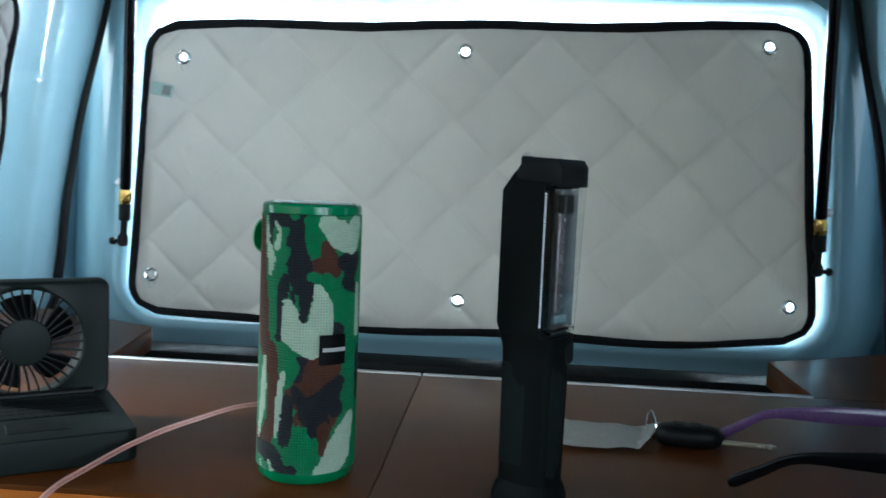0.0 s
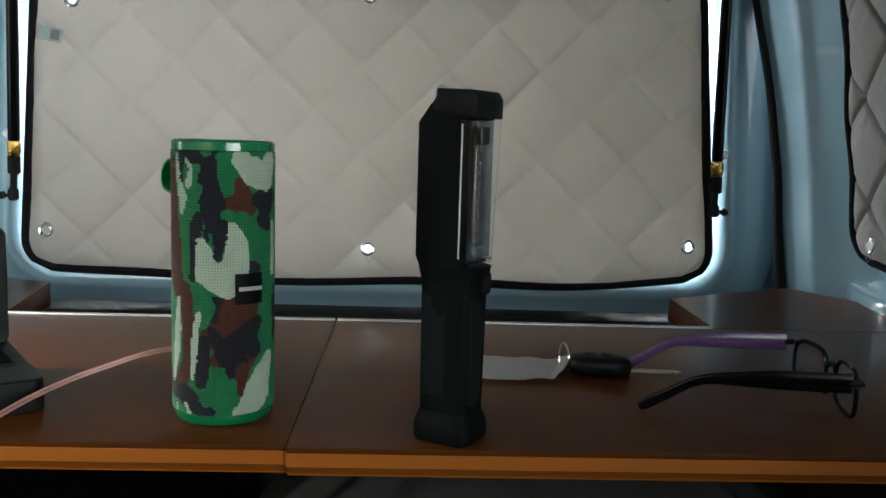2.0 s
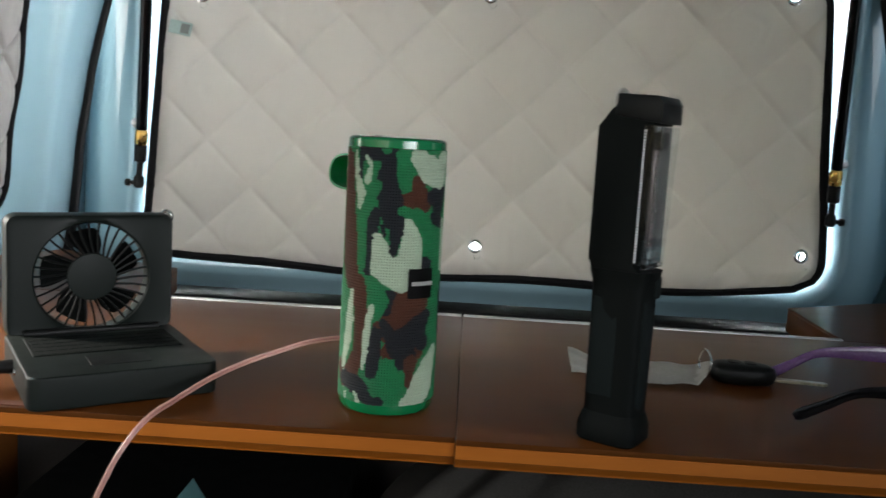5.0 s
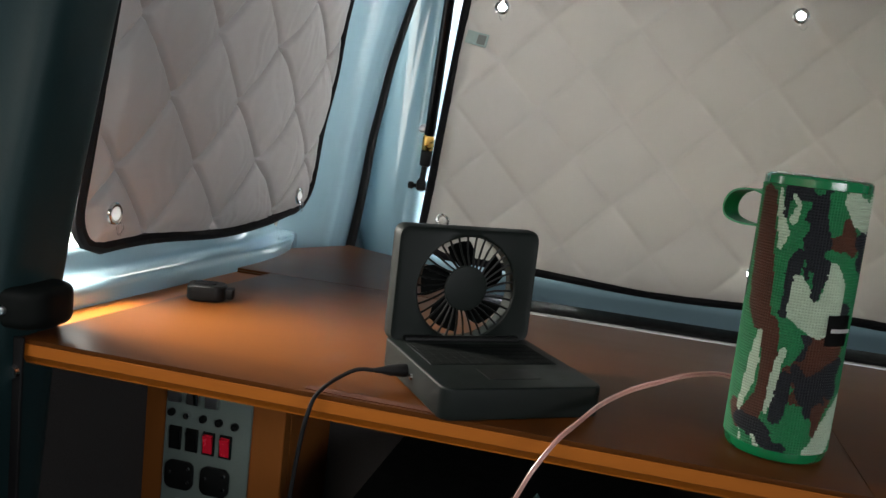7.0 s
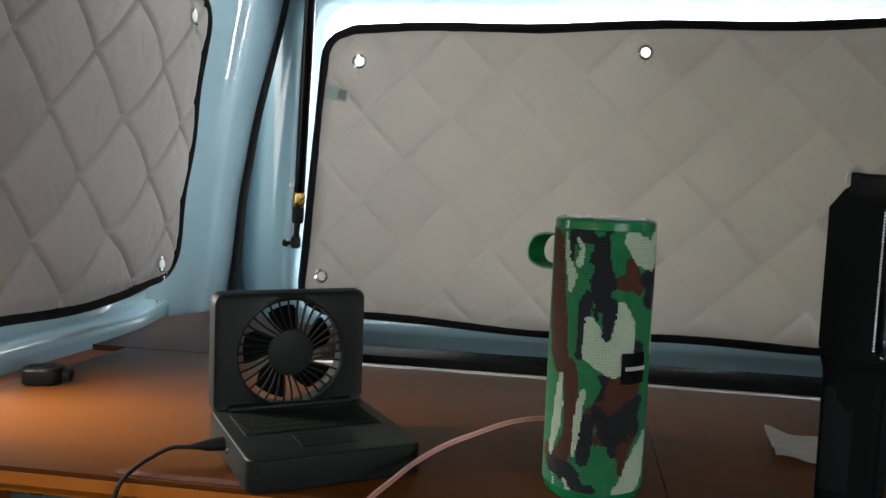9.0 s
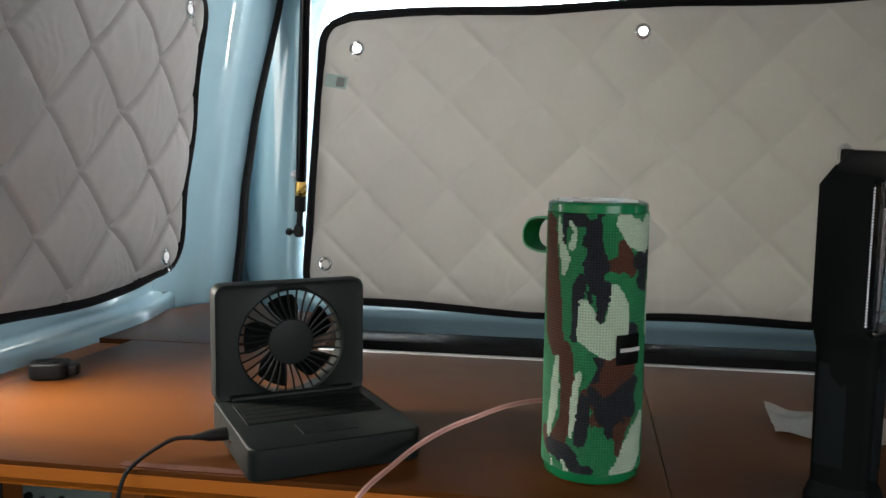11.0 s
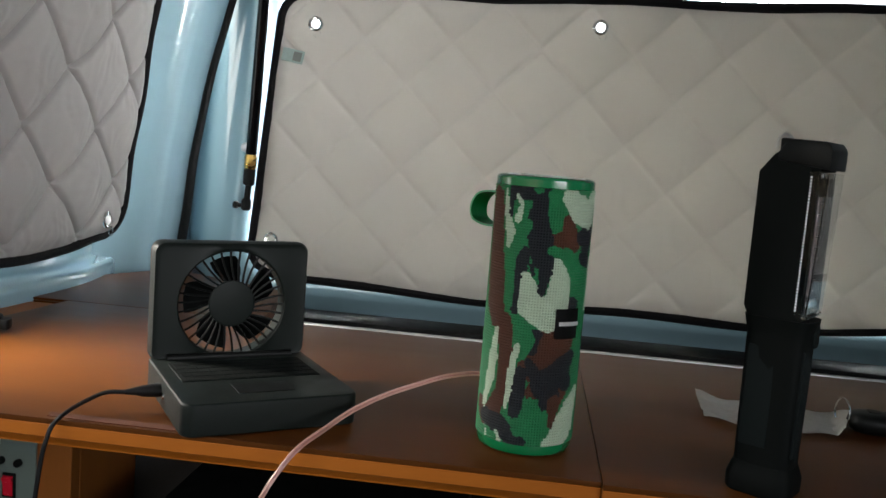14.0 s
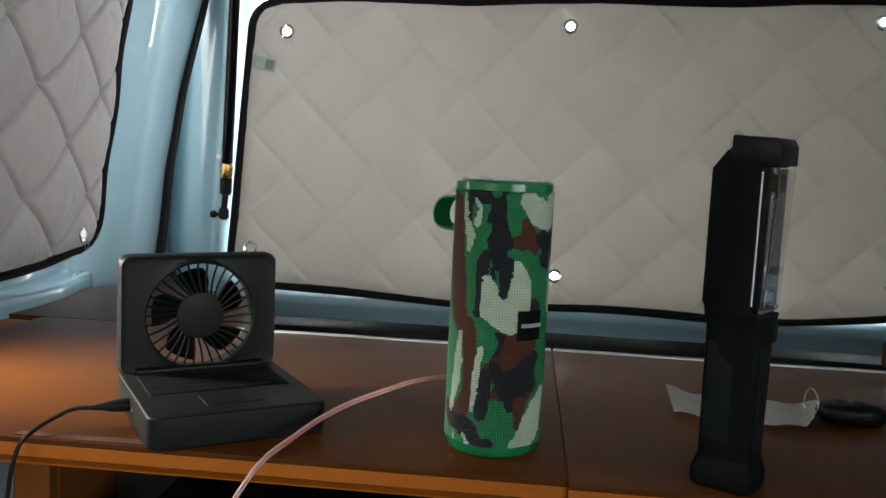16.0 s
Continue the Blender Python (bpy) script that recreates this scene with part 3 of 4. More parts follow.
def build_table():
    a = table_leaf("table_leaf", -0.660, 0.004, "reddish brown varnished table leaf with an orange front edge", LEFT_FRONT)
    part("chip", prism([(-0.405, LEFT_FRONT + 0.0125), (-0.300, LEFT_FRONT + 0.0125), (-0.302, LEFT_FRONT + 0.003), (-0.36, LEFT_FRONT + 0.0022), (-0.404, LEFT_FRONT + 0.004)], TOP - 0.0002, TOP + 0.0006), RAW_WOOD, a, "chipped bare edge of the veneer")
    table_leaf("table_leaf", 0.004, 0.710, "reddish brown varnished table leaf with a shaded front edge", FRONT)
    for side in (-1, 1):
        inner = ((-0.372, BACK + 0.003), (-0.404, 1.226)) if side < 0 else ((0.447, BACK + 0.003), (0.453, 1.217))
        outer = [(across(x, side), y) for x, y in ((-0.56, 1.30), (-0.620, 1.33), (wall_x(1.22) - 0.002, 1.22), (wall_x(BACK) - 0.001, BACK + 0.003))]
        ob = thing("corner_shelf", "brown veneered corner shelf beside the tailgate", "shelf")
        part("board", prism(list(inner) + outer, TOP - 0.034, TOP - 0.0045, 0.001, seg=1), TABLE_WOOD, ob)
        part("veneer", prism(list(inner) + outer, TOP - 0.0044, TOP - 0.001, 0.0008, seg=1), TABLE_WOOD, ob, "brown varnished top layer")
        y0, y1 = FRONT + 0.03, BACK
        pts = [(-0.6606 + 0.105 * (y0 - FRONT), y0), (-0.6606 + 0.105 * (y1 - FRONT), y1), (wall_x(y1) - 0.001, y1), (wall_x(y0) - 0.001, y0)]
        ob = part("side_ledge", prism([(across(x, side), y) for x, y in pts], TOP - 0.03, TOP - 0.006, 0.0015, seg=1), EDGE_WOOD)
        tagged(ob, "narrow orange-brown wooden ledge along the van wall", "ledge")


build_table()


# ---- gas struts of the tailgate ----
def build_strut(side):
    def at(x, y, z):
        return Vector((across(x, side), y, z))
    foot, collar, head = at(-0.534, 1.414, 0.803), at(-0.5275, 1.406, 0.876), at(-0.492, 1.345, 1.330)
    if side > 0:
        foot, collar, head = Vector((0.578, 1.412, 0.808)), Vector((0.576, 1.406, 0.877)), Vector((0.548, 1.345, 1.330))
    way = (head - collar).normalized()
    ob = thing("gas_strut", "black gas strut with a brass collar beside the rear window", "gas strut", group="gas struts of the tailgate")
    part("cylinder", tube([collar + way * 0.012, collar + way * 0.014, head], [0.0075, 0.0088, 0.0088], 18), GLOSS_BLACK, ob)
    part("collar", tube([collar - way * 0.012, collar - way * 0.010, collar + way * 0.008, collar + way * 0.012], [0.0085, 0.0098, 0.0098, 0.0085], 18), BRASS, ob, "brass collar")
    part("sleeve", tube([collar - way * 0.040, collar - way * 0.038, collar - way * 0.014, collar - way * 0.012], [0.007, 0.0096, 0.0096, 0.008], 16), BLACK, ob)
    part("rod", tube([foot, collar - way * 0.036], 0.0050, 12), BLACK, ob)
    part("socket", tube([foot + Vector((0, 0, -0.009)), foot + Vector((0, 0, -0.006)), foot + Vector((0, 0, 0.007)), foot + Vector((0, 0, 0.012))], [0.005, 0.0082, 0.0082, 0.005], 14), BLACK, ob)
    out = -1 if side < 0 else 1
    part("ball_pin", tube([foot, foot + Vector((out * 0.014, 0.003, -0.001)), foot + Vector((out * 0.016, 0.003, -0.001)), foot + Vector((out * 0.022, 0.004, -0.001))], [0.0035, 0.0035, 0.0065, 0.006], 12), BLACK, ob)
    bolt = thing("bolt", "small steel bolt head on the tailgate frame", "bolt", Matrix.Translation(collar + Vector((out * 0.013, 0.008, 0.022))) @ pose(0, 0, 0, 90))
    part("head", lathe([(0, 0.007), (0.004, 0.0065), (0.006, 0.004), (0.006, 0.0), (0.008, -0.001), (0.008, -0.004)], 12), ALU, bolt)


for s in (-1, 1):
    build_strut(s)


# ---- speaker ----
def build_speaker():
    H, R = 0.205, 0.0361
    ob = thing("bluetooth_speaker", "cylindrical camouflage mesh speaker with green end rings and strap", "speaker", pose(-0.0525, 0.677, TOP, 0, 0, 5))
    # the print, colour over colour: strokes of (way round, height, half width) in millimetres
    brown = (
        ((-47, 190, 7), (-46, 150, 7), (-43, 112, 6), (-36, 96, 4)),
        ((-47, 32, 6), (-40, 22, 5)),
        ((10, 80, 7), (20, 72, 6)),
        ((-41.0, 188, 4.9), (-38.0, 144, 7.0), (-33.7, 112, 7.6), (-25.5, 96, 7.0), (-22.0, 72, 5.9), (-23.2, 48, 4.9), (-31.0, 28, 8.1)),
        ((16.5, 175, 4.9), (18.4, 163, 8.1), (8.7, 162, 4.9), (21.6, 159, 7.0)),
        ((8.5, 91, 9.6), (22.5, 86, 8.1), (5.2, 75, 11.7), (-5.7, 65, 7.0), (9.5, 60, 7.6), (-0.5, 49, 4.9)),
        ((21.1, 49, 7.0),),
    )
    charcoal = (
        ((-4, 70, 4), (2, 60, 5)),
        ((-25.3, 194, 5.7), (-3.7, 195, 7.8), (-3.6, 184, 7.8), (-6.1, 172, 8.7), (-3.5, 159, 9.2), (-0.2, 146, 7.8)),
        ((-14.9, 150, 5.2), (-17.8, 124, 4.7), (-17.8, 108, 3.6)),
        ((30.3, 164, 6.2), (43.1, 166, 6.8), (33.9, 149, 5.7), (43.8, 144, 4.2)),
        ((26.0, 115, 5.7), (18.9, 116, 3.1)),
        ((52.9, 95, 5.2), (52.9, 63, 4.7)),
        ((-1.5, 91, 4.7), (-3.2, 80, 3.6)),
        ((29.2, 76, 4.7), (21.8, 68, 8.7), (9.6, 55, 11.3), (14.0, 45, 7.3), (7.2, 38, 3.6)),
        ((26.9, 56, 6.8),),
        ((-10.1, 61, 5.7), (-11.9, 33, 4.7)),
        ((-38.0, 25, 6.2), (-25.6, 22, 7.8), (-15.2, 16, 6.8), (-7.3, 12, 5.7)),
    )
    green = (
        ((7.7, 193, 8.4), (6.2, 180, 5.8), (5.0, 171, 3.1)),
        ((-7.9, 196, 3.6),),
        ((-14.9, 170, 4.9), (-19.8, 160, 5.4), (-25.4, 144, 4.0), (-24.2, 124, 4.0), (-24.3, 108, 3.1)),
        ((5.1, 153, 3.1), (18.1, 151, 4.9), (28.7, 136, 5.8), (33.9, 123, 5.4)),
        ((-10.2, 97, 4.0), (-6.2, 87, 5.4), (-10.2, 74, 3.1)),
        ((39.5, 78, 4.9), (38.6, 59, 5.4)),
        ((-0.4, 41, 4.5), (2.2, 26, 11.5), (4.8, 14, 8.8), (-6.4, 21, 6.3)),
        ((-42.2, 87, 2.2), (-44.1, 63, 1.8)),
    )
    pale = (
        ((16.8, 191, 7.3), (25.0, 184, 10.6), (37.0, 179, 10.1), (42.3, 190, 7.8)),
        ((10.1, 143, 5.4), (14.0, 132, 8.2), (13.3, 118, 9.6), (6.7, 105, 11.6), (-5.9, 113, 11.1), (-9.4, 128, 5.9), (-12.1, 134, 2.9)),
        ((6.7, 99, 6.3),),
        ((47.5, 145, 3.4), (49.1, 111, 4.4)),
        ((41.9, 47, 5.9), (36.4, 38, 8.7), (30.6, 24, 12.6), (24.5, 16, 10.1), (15.2, 11, 4.4)),
        ((-32.2, 92, 2.0), (-34.0, 71, 4.4), (-35.8, 55, 4.9), (-39.0, 39, 2.9), (-40.2, 32, 1.5)),
        ((-13.9, 82, 2.4), (-16.3, 68, 2.9), (-17.8, 48, 2.4), (-18.8, 36, 1.5)),
    )
    pale_flecks = (
        ((-34.1, 194, 1.1), (-31.1, 177, 2.6), (-27.2, 165, 4.4), (-27.8, 154, 1.8)),
        ((-23.0, 191, 1.8), (-19.3, 184, 1.8), (-21.4, 174, 3.1)),
        ((-37.1, 17, 0.9), (-34.3, 10, 1.1)),
        ((-25.0, 15, 1.5), (-21.5, 9, 1.8)),
    )
    charcoal_drips = (
        ((1.9, 144, 5.7), (1.2, 129, 3.5), (0.4, 123, 3.1)),
        ((-8.1, 142, 1.8), (-7.2, 135, 1.3)),
        ((-27.7, 189, 2.6), (-27.8, 176, 1.8)),
        ((-5.5, 11, 4.0),),
    )
    brown_drips = (
        ((17.6, 41, 5.5), (15.9, 24, 2.3)),
    )
    back = (((-75, 150, 14), (-70, 120, 12)), ((95, 30, 18), (80, 40, 10)), ((64, 140, 8), (66, 110, 8)))
    back_pale = (((-95, 100, 14), (-88, 85, 10)), ((80, 112, 11), (84, 95, 9)))
    GR, BR, DK, WH = range(4)
    prints = ((BR, brown), (DK, charcoal), (GR, green), (WH, pale), (DK, charcoal_drips), (BR, brown_drips), (WH, pale_flecks), (DK, charcoal_drips[2:3]), (DK, back), (WH, back_pale))
    # coarse woven knots, with the print running finely over them
    knots, courses, fine = 110, 92, 4
    cols, rows, z0, z1 = knots * fine, courses * fine, 0.0085, H - 0.0078
    bm = bmesh.new()
    ring = []
    for j in range(rows + 1):
        row = []
        for k in range(cols):
            a = 2 * math.pi * k / cols
            up = abs(math.sin(math.pi * k / fine)) * abs(math.sin(math.pi * j / fine))
            r = R + 0.0013 * up
            row.append(bm.verts.new((r * math.sin(a), -r * math.cos(a), mix(z0, z1, j / rows))))
        ring.append(row)
    # one tint for each quarter of a knot, so that edges step along the weave
    across_mm = np.array([((k // 2 + 0.5) / (cols // 2) + 0.5) % 1 - 0.5 for k in range(cols)]) * 2 * math.pi * R * 1000
    tint = np.zeros((rows, cols), int)
    for j in range(rows):
        h = 1000 * mix(z0, z1, (j // 2 * 2 + 1) / rows)
        wa = across_mm + np.array([0.9 * noise.noise(Vector((q * 0.16, h * 0.12, 1))) + 0.7 * noise.noise(Vector((q * 0.5, h * 0.35, 7))) for q in across_mm])
        wh = h + np.array([1.4 * noise.noise(Vector((q * 0.18, h * 0.08, 4))) for q in across_mm])
        for c, strokes in prints:
            for line in strokes:
                for (ax, ay, ar), (bx, by, br) in zip(line, line[1:] or line):
                    dx, dy = bx - ax, by - ay
                    t = np.clip(((wa - ax) * dx + (wh - ay) * dy) / max(dx * dx + dy * dy, 1e-6), 0, 1)
                    tint[j][np.hypot(wa - ax - t * dx, wh - ay - t * dy) < ar + t * (br - ar)] = c
        for k in range(cols):
            bm.faces.new((ring[j][k], ring[j][(k + 1) % cols], ring[j + 1][(k + 1) % cols], ring[j + 1][k])).material_index = int(tint[j][k])
    part("mesh_sleeve", bm, [MESH_GREEN, MESH_BROWN, MESH_DARK, MESH_WHITE], ob, "woven camouflage fabric in green, brown, charcoal and pale green", angle=80)
    part("base_ring", lathe([(0, 0.0), (R - 0.004, 0.0), (R - 0.0015, 0.0012), (R, 0.004), (R, 0.009), (0, 0.009)], 72), GREEN, ob, "green plastic base ring")
    part("top_ring", lathe([(0, H - 0.004), (R - 0.007, H - 0.004), (R - 0.006, H - 0.0012), (R - 0.0054, H - 0.0006), (R - 0.0042, H), (R - 0.0030, H + 0.0002), (R - 0.0016, H - 0.0001), (R - 0.0003, H - 0.0009), (R + 0.0006, H - 0.0020), (R + 0.0006, H - 0.0074), (R - 0.001, H - 0.0082), (0, H - 0.0082)], 72), GREEN, ob, "glossy green plastic top ring")
    part("passive_radiator", lathe([(0, H + 0.0002), (0.012, H + 0.0004), (0.0135, H - 0.0010), (0.022, H - 0.0002), (0.0285, H + 0.0006), (0.0300, H - 0.0014), (0.0300, H - 0.0039)], 64), ALU, ob, "silvery end disc")
    # badge with a pale bar
    def badge(u, v, r):
        a = mix(0.330, 0.905, u)
        return Vector((r * math.sin(a), -r * math.cos(a), mix(0.0895, 0.1115, v)))
    bm = sheet(lambda u, v: badge(u, v, R + 0.0016), 10, 3)
    bmesh.ops.solidify(bm, geom=bm.faces[:], thickness=0.0012)
    b = part("badge", bm, LABEL_BLACK, ob, "black rubber badge")
    bar = sheet(lambda u, v: badge(mix(0.10, 0.92, u), mix(0.45, 0.58, v), R + 0.0034), 10, 1)
    bmesh.ops.solidify(bar, geom=bar.faces[:], thickness=0.0005)
    part("badge_print", bar, PALE, b, "pale printed bar")
    # carrying strap: a flat band bent to a loop
    line = glide([(-0.034, 0, 0.190), (-0.050, 0, 0.1935), (-0.066, 0, 0.1905), (-0.0735, 0, 0.181), (-0.071, 0, 0.1705), (-0.056, 0, 0.1665), (-0.034, 0, 0.1675)], 8)
    side = Vector((0, 1, 0))
    bm = bmesh.new()
    prev = None
    for k, p in enumerate(line):
        q = line[min(k + 1, len(line) - 1)] - line[max(k - 1, 0)]
        nrm = q.normalized().cross(side).normalized() * 0.0008
        vs = [bm.verts.new(p + side * sy * 0.0085 + nrm * sn) for sy, sn in ((-1, -1), (1, -1), (1, 1), (-1, 1))]
        if prev:
            for a in range(4):
                bm.faces.new((prev[a], prev[(a + 1) % 4], vs[(a + 1) % 4], vs[a]))
        else:
            bm.faces.new(vs)
        prev = vs
    bm.faces.new(prev)
    part("strap", bm, translucent(material("green_silicone", (0.004, 0.150, 0.050), 0.4, vary=0.05, bump=0.03), 0.35, (0.01, 0.45, 0.15)), ob, "green silicone carrying strap", m=pose(0, 0, -0.004, 0, 0, -50))
    part("port_flap", box((-0.020, 0.0345, 0.014), (-0.004, 0.0392, 0.036), 0.002), BLACK, ob)


build_speaker()


# ---- hand-held work light ----
def build_work_light():
    ob = thing("work_light", "black hand-held inspection light with a clear lens and grey grips", "work light", pose(0.1165, 0.632, TOP, 0, 0, 57) @ Matrix.Diagonal((0.95, 0.95, 1.0, 1.0)))
    # foot
    def foot(u, v):
        a = 2 * math.pi * u
        prof = [(0.0, 0.019), (0.0, 0.0220), (0.0020, 0.0236), (0.0115, 0.0238), (0.0185, 0.0215), (0.0215, 0.0200)]
        k = v * (len(prof) - 1)
        i = min(int(k), len(prof) - 2)
        z, r = mix(prof[i][0], prof[i + 1][0], k - i), mix(prof[i][1], prof[i + 1][1], k - i)
        c, s = math.cos(a), math.sin(a)
        e = 0.42
        return Vector((abs(c) ** e * (1 if c > 0 else -1) * r * 0.90, abs(s) ** e * (1 if s > 0 else -1) * r, z))
    bm = sheet(foot, 40, 10, wrap=True)
    bmesh.ops.holes_fill(bm, edges=[e for e in bm.edges if e.is_boundary])
    part("foot", bm, SOFT_BLACK, ob, "black rubber foot with a magnet")
    # handle
    def handle(u, v):
        a = 2 * math.pi * u
        z = mix(0.019, 0.124, v)
        wx = mix(0.0180, 0.0192, v) + 0.0018 * smooth((v - 0.9) / 0.1)
        wy = mix(0.0205, 0.0215, v) + 0.0025 * smooth((v - 0.88) / 0.12)
        c, s = math.cos(a), math.sin(a)
        e = 0.5
        return Vector((abs(c) ** e * (1 if c > 0 else -1) * wx, abs(s) ** e * (1 if s > 0 else -1) * wy, z))
    bm = sheet(handle, 48, 24, wrap=True)
    bmesh.ops.holes_fill(bm, edges=[e for e in bm.edges if e.is_boundary])
    part("handle", bm, SOFT_BLACK, ob)
    # grips: grey panels on the front corner and on the back
    part("grip", prism([(-0.0085, 0.030), (0.0, 0.026), (0.0075, 0.036), (0.0105, 0.090), (0.006, 0.098), (-0.0085, 0.104)], -0.0222, -0.0195, 0.0008, "y"), GREY_GRIP, ob, "grey rubber grip panel", m=pose(-0.004, 0, 0, 0, 0, 0))
    part("grip", prism([(-0.010, 0.034), (0.010, 0.034), (0.010, 0.104), (-0.010, 0.104)], -0.0188, -0.0165, 0.0008, "x"), GREY_GRIP, ob, "grey rubber grip panel", m=pose(0.0, 0.006, 0))
    part("switch", prism(rounded(-0.006, 0.006, 0.104, 0.120, 0.004), -0.0228, -0.0200, 0.0008, "y"), GREY_GRIP, ob, "grey push switch", m=pose(0.009, 0, 0))
    # head: open box with a chamfered top, seen from the side as (depth, height)
    side = [(-0.0120, 0.1285), (-0.0170, 0.1245), (-0.0170, 0.1205), (0.0180, 0.1205), (0.0232, 0.1300), (0.0232, 0.2215), (0.0130, 0.2345), (-0.0190, 0.2345), (-0.0190, 0.2235), (-0.0120, 0.2235)]
    part("head_shell", prism(side, -0.0190, 0.0190, 0.0016, "x"), SOFT_BLACK, ob)
    part("top_cap", prism([(-0.0248, 0.2245), (-0.0248, 0.2380), (-0.0215, 0.2430), (0.0050, 0.2440), (0.0115, 0.2345), (0.0110, 0.2290)], -0.0198, 0.0198, 0.0016, "x"), BLACK, ob)
    arc = [(-0.009, 0.0105 + 0.0055 * math.cos(a), 0.2395 + 0.0075 * math.sin(a)) for a in np.linspace(-0.4, math.pi + 0.4, 16)]
    part("hanging_loop", tube(arc, 0.0011, 8), DULL_ALU, ob, "thin metal hanging loop")
    part("hook_stub", box((-0.013, 0.0045, 0.236), (-0.005, 0.0125, 0.2445), 0.0015), BLACK, ob)
    # reflector tray and lens on the front
    trough = sheet(lambda u, v: Vector((mix(-0.0168, 0.0168, u), -0.0125 - 0.0060 * (2 * u - 1) ** 2, mix(0.1300, 0.2230, v))), 14, 6)
    bmesh.ops.solidify(trough, geom=trough.faces[:], thickness=0.0006)
    part("reflector", trough, material("reflector", (0.46, 0.48, 0.50), 0.22, metal=1.0, vary=0.1, scale=80, bump=0.05), ob, "mirror-like curved reflector")
    strip = part("led_board", box((-0.0035, -0.0160, 0.140), (0.0035, -0.0140, 0.208), 0.0006, 1), material("led_board", (0.05, 0.035, 0.036), 0.4), ob, "dark strip of small LEDs")
    for k in range(9):
        part("led", lathe([(0, 0.0022), (0.0012, 0.0018), (0.0016, 0.0)], 10), CHROME, strip, m=pose(0.0, -0.0160, 0.144 + 0.0073 * k, 90))
    part("clip_mount", box((-0.006, -0.0215, 0.207), (0.006, -0.0142, 0.2195), 0.001, 1), BLACK, ob)
    part("tail_mount", box((-0.008, -0.0190, 0.1325), (0.008, -0.0142, 0.1385), 0.001, 1), CHROME, ob)
    # a clear hood, deeper at its top: a bent front between two side walls
    lens = prism([(-0.0122, 0.1290), (-0.0208, 0.1290), (-0.0245, 0.2230), (-0.0235, 0.2230), (-0.0199, 0.1300), (-0.0122, 0.1300)], -0.0175, 0.0175, 0.0, "x")
    for x in (-0.0187, 0.0175):
        b2 = prism([(-0.0122, 0.1290), (-0.0208, 0.1290), (-0.0245, 0.2230), (-0.0122, 0.2230)], x, x + 0.0012, 0.0, "x")
        me = bpy.data.meshes.new("tmp")
        b2.to_mesh(me)
        b2.free()
        lens.from_mesh(me)
        bpy.data.meshes.remove(me)
    lo_ob = part("lens", lens, LENS, ob, "clear plastic lens cover")
    lo_ob.visible_shadow = False
    # row of fine ribs along the lens edge, white to paint the glints in them
    ribs = bmesh.new()
    for k in range(44):
        z = 0.1315 + k * 0.00205
        bmesh.ops.create_icosphere(ribs, subdivisions=1, radius=0.00085, matrix=Matrix.Translation((-0.0188, -0.0130, z)))
    tagged(part("ribbed_edge", ribs, material("rib_glint_white", (0.85, 0.87, 0.87), 0.12, vary=0.03, bump=0.0, coat=0.5), ob, "row of clear ribs with their glints painted white"), kind="stuff")
    part("lens_foot", box((-0.0180, -0.0212, 0.1262), (0.0180, -0.0170, 0.1288), 0.0008, 1), LENS, ob, "clear lower lens edge")


build_work_light()


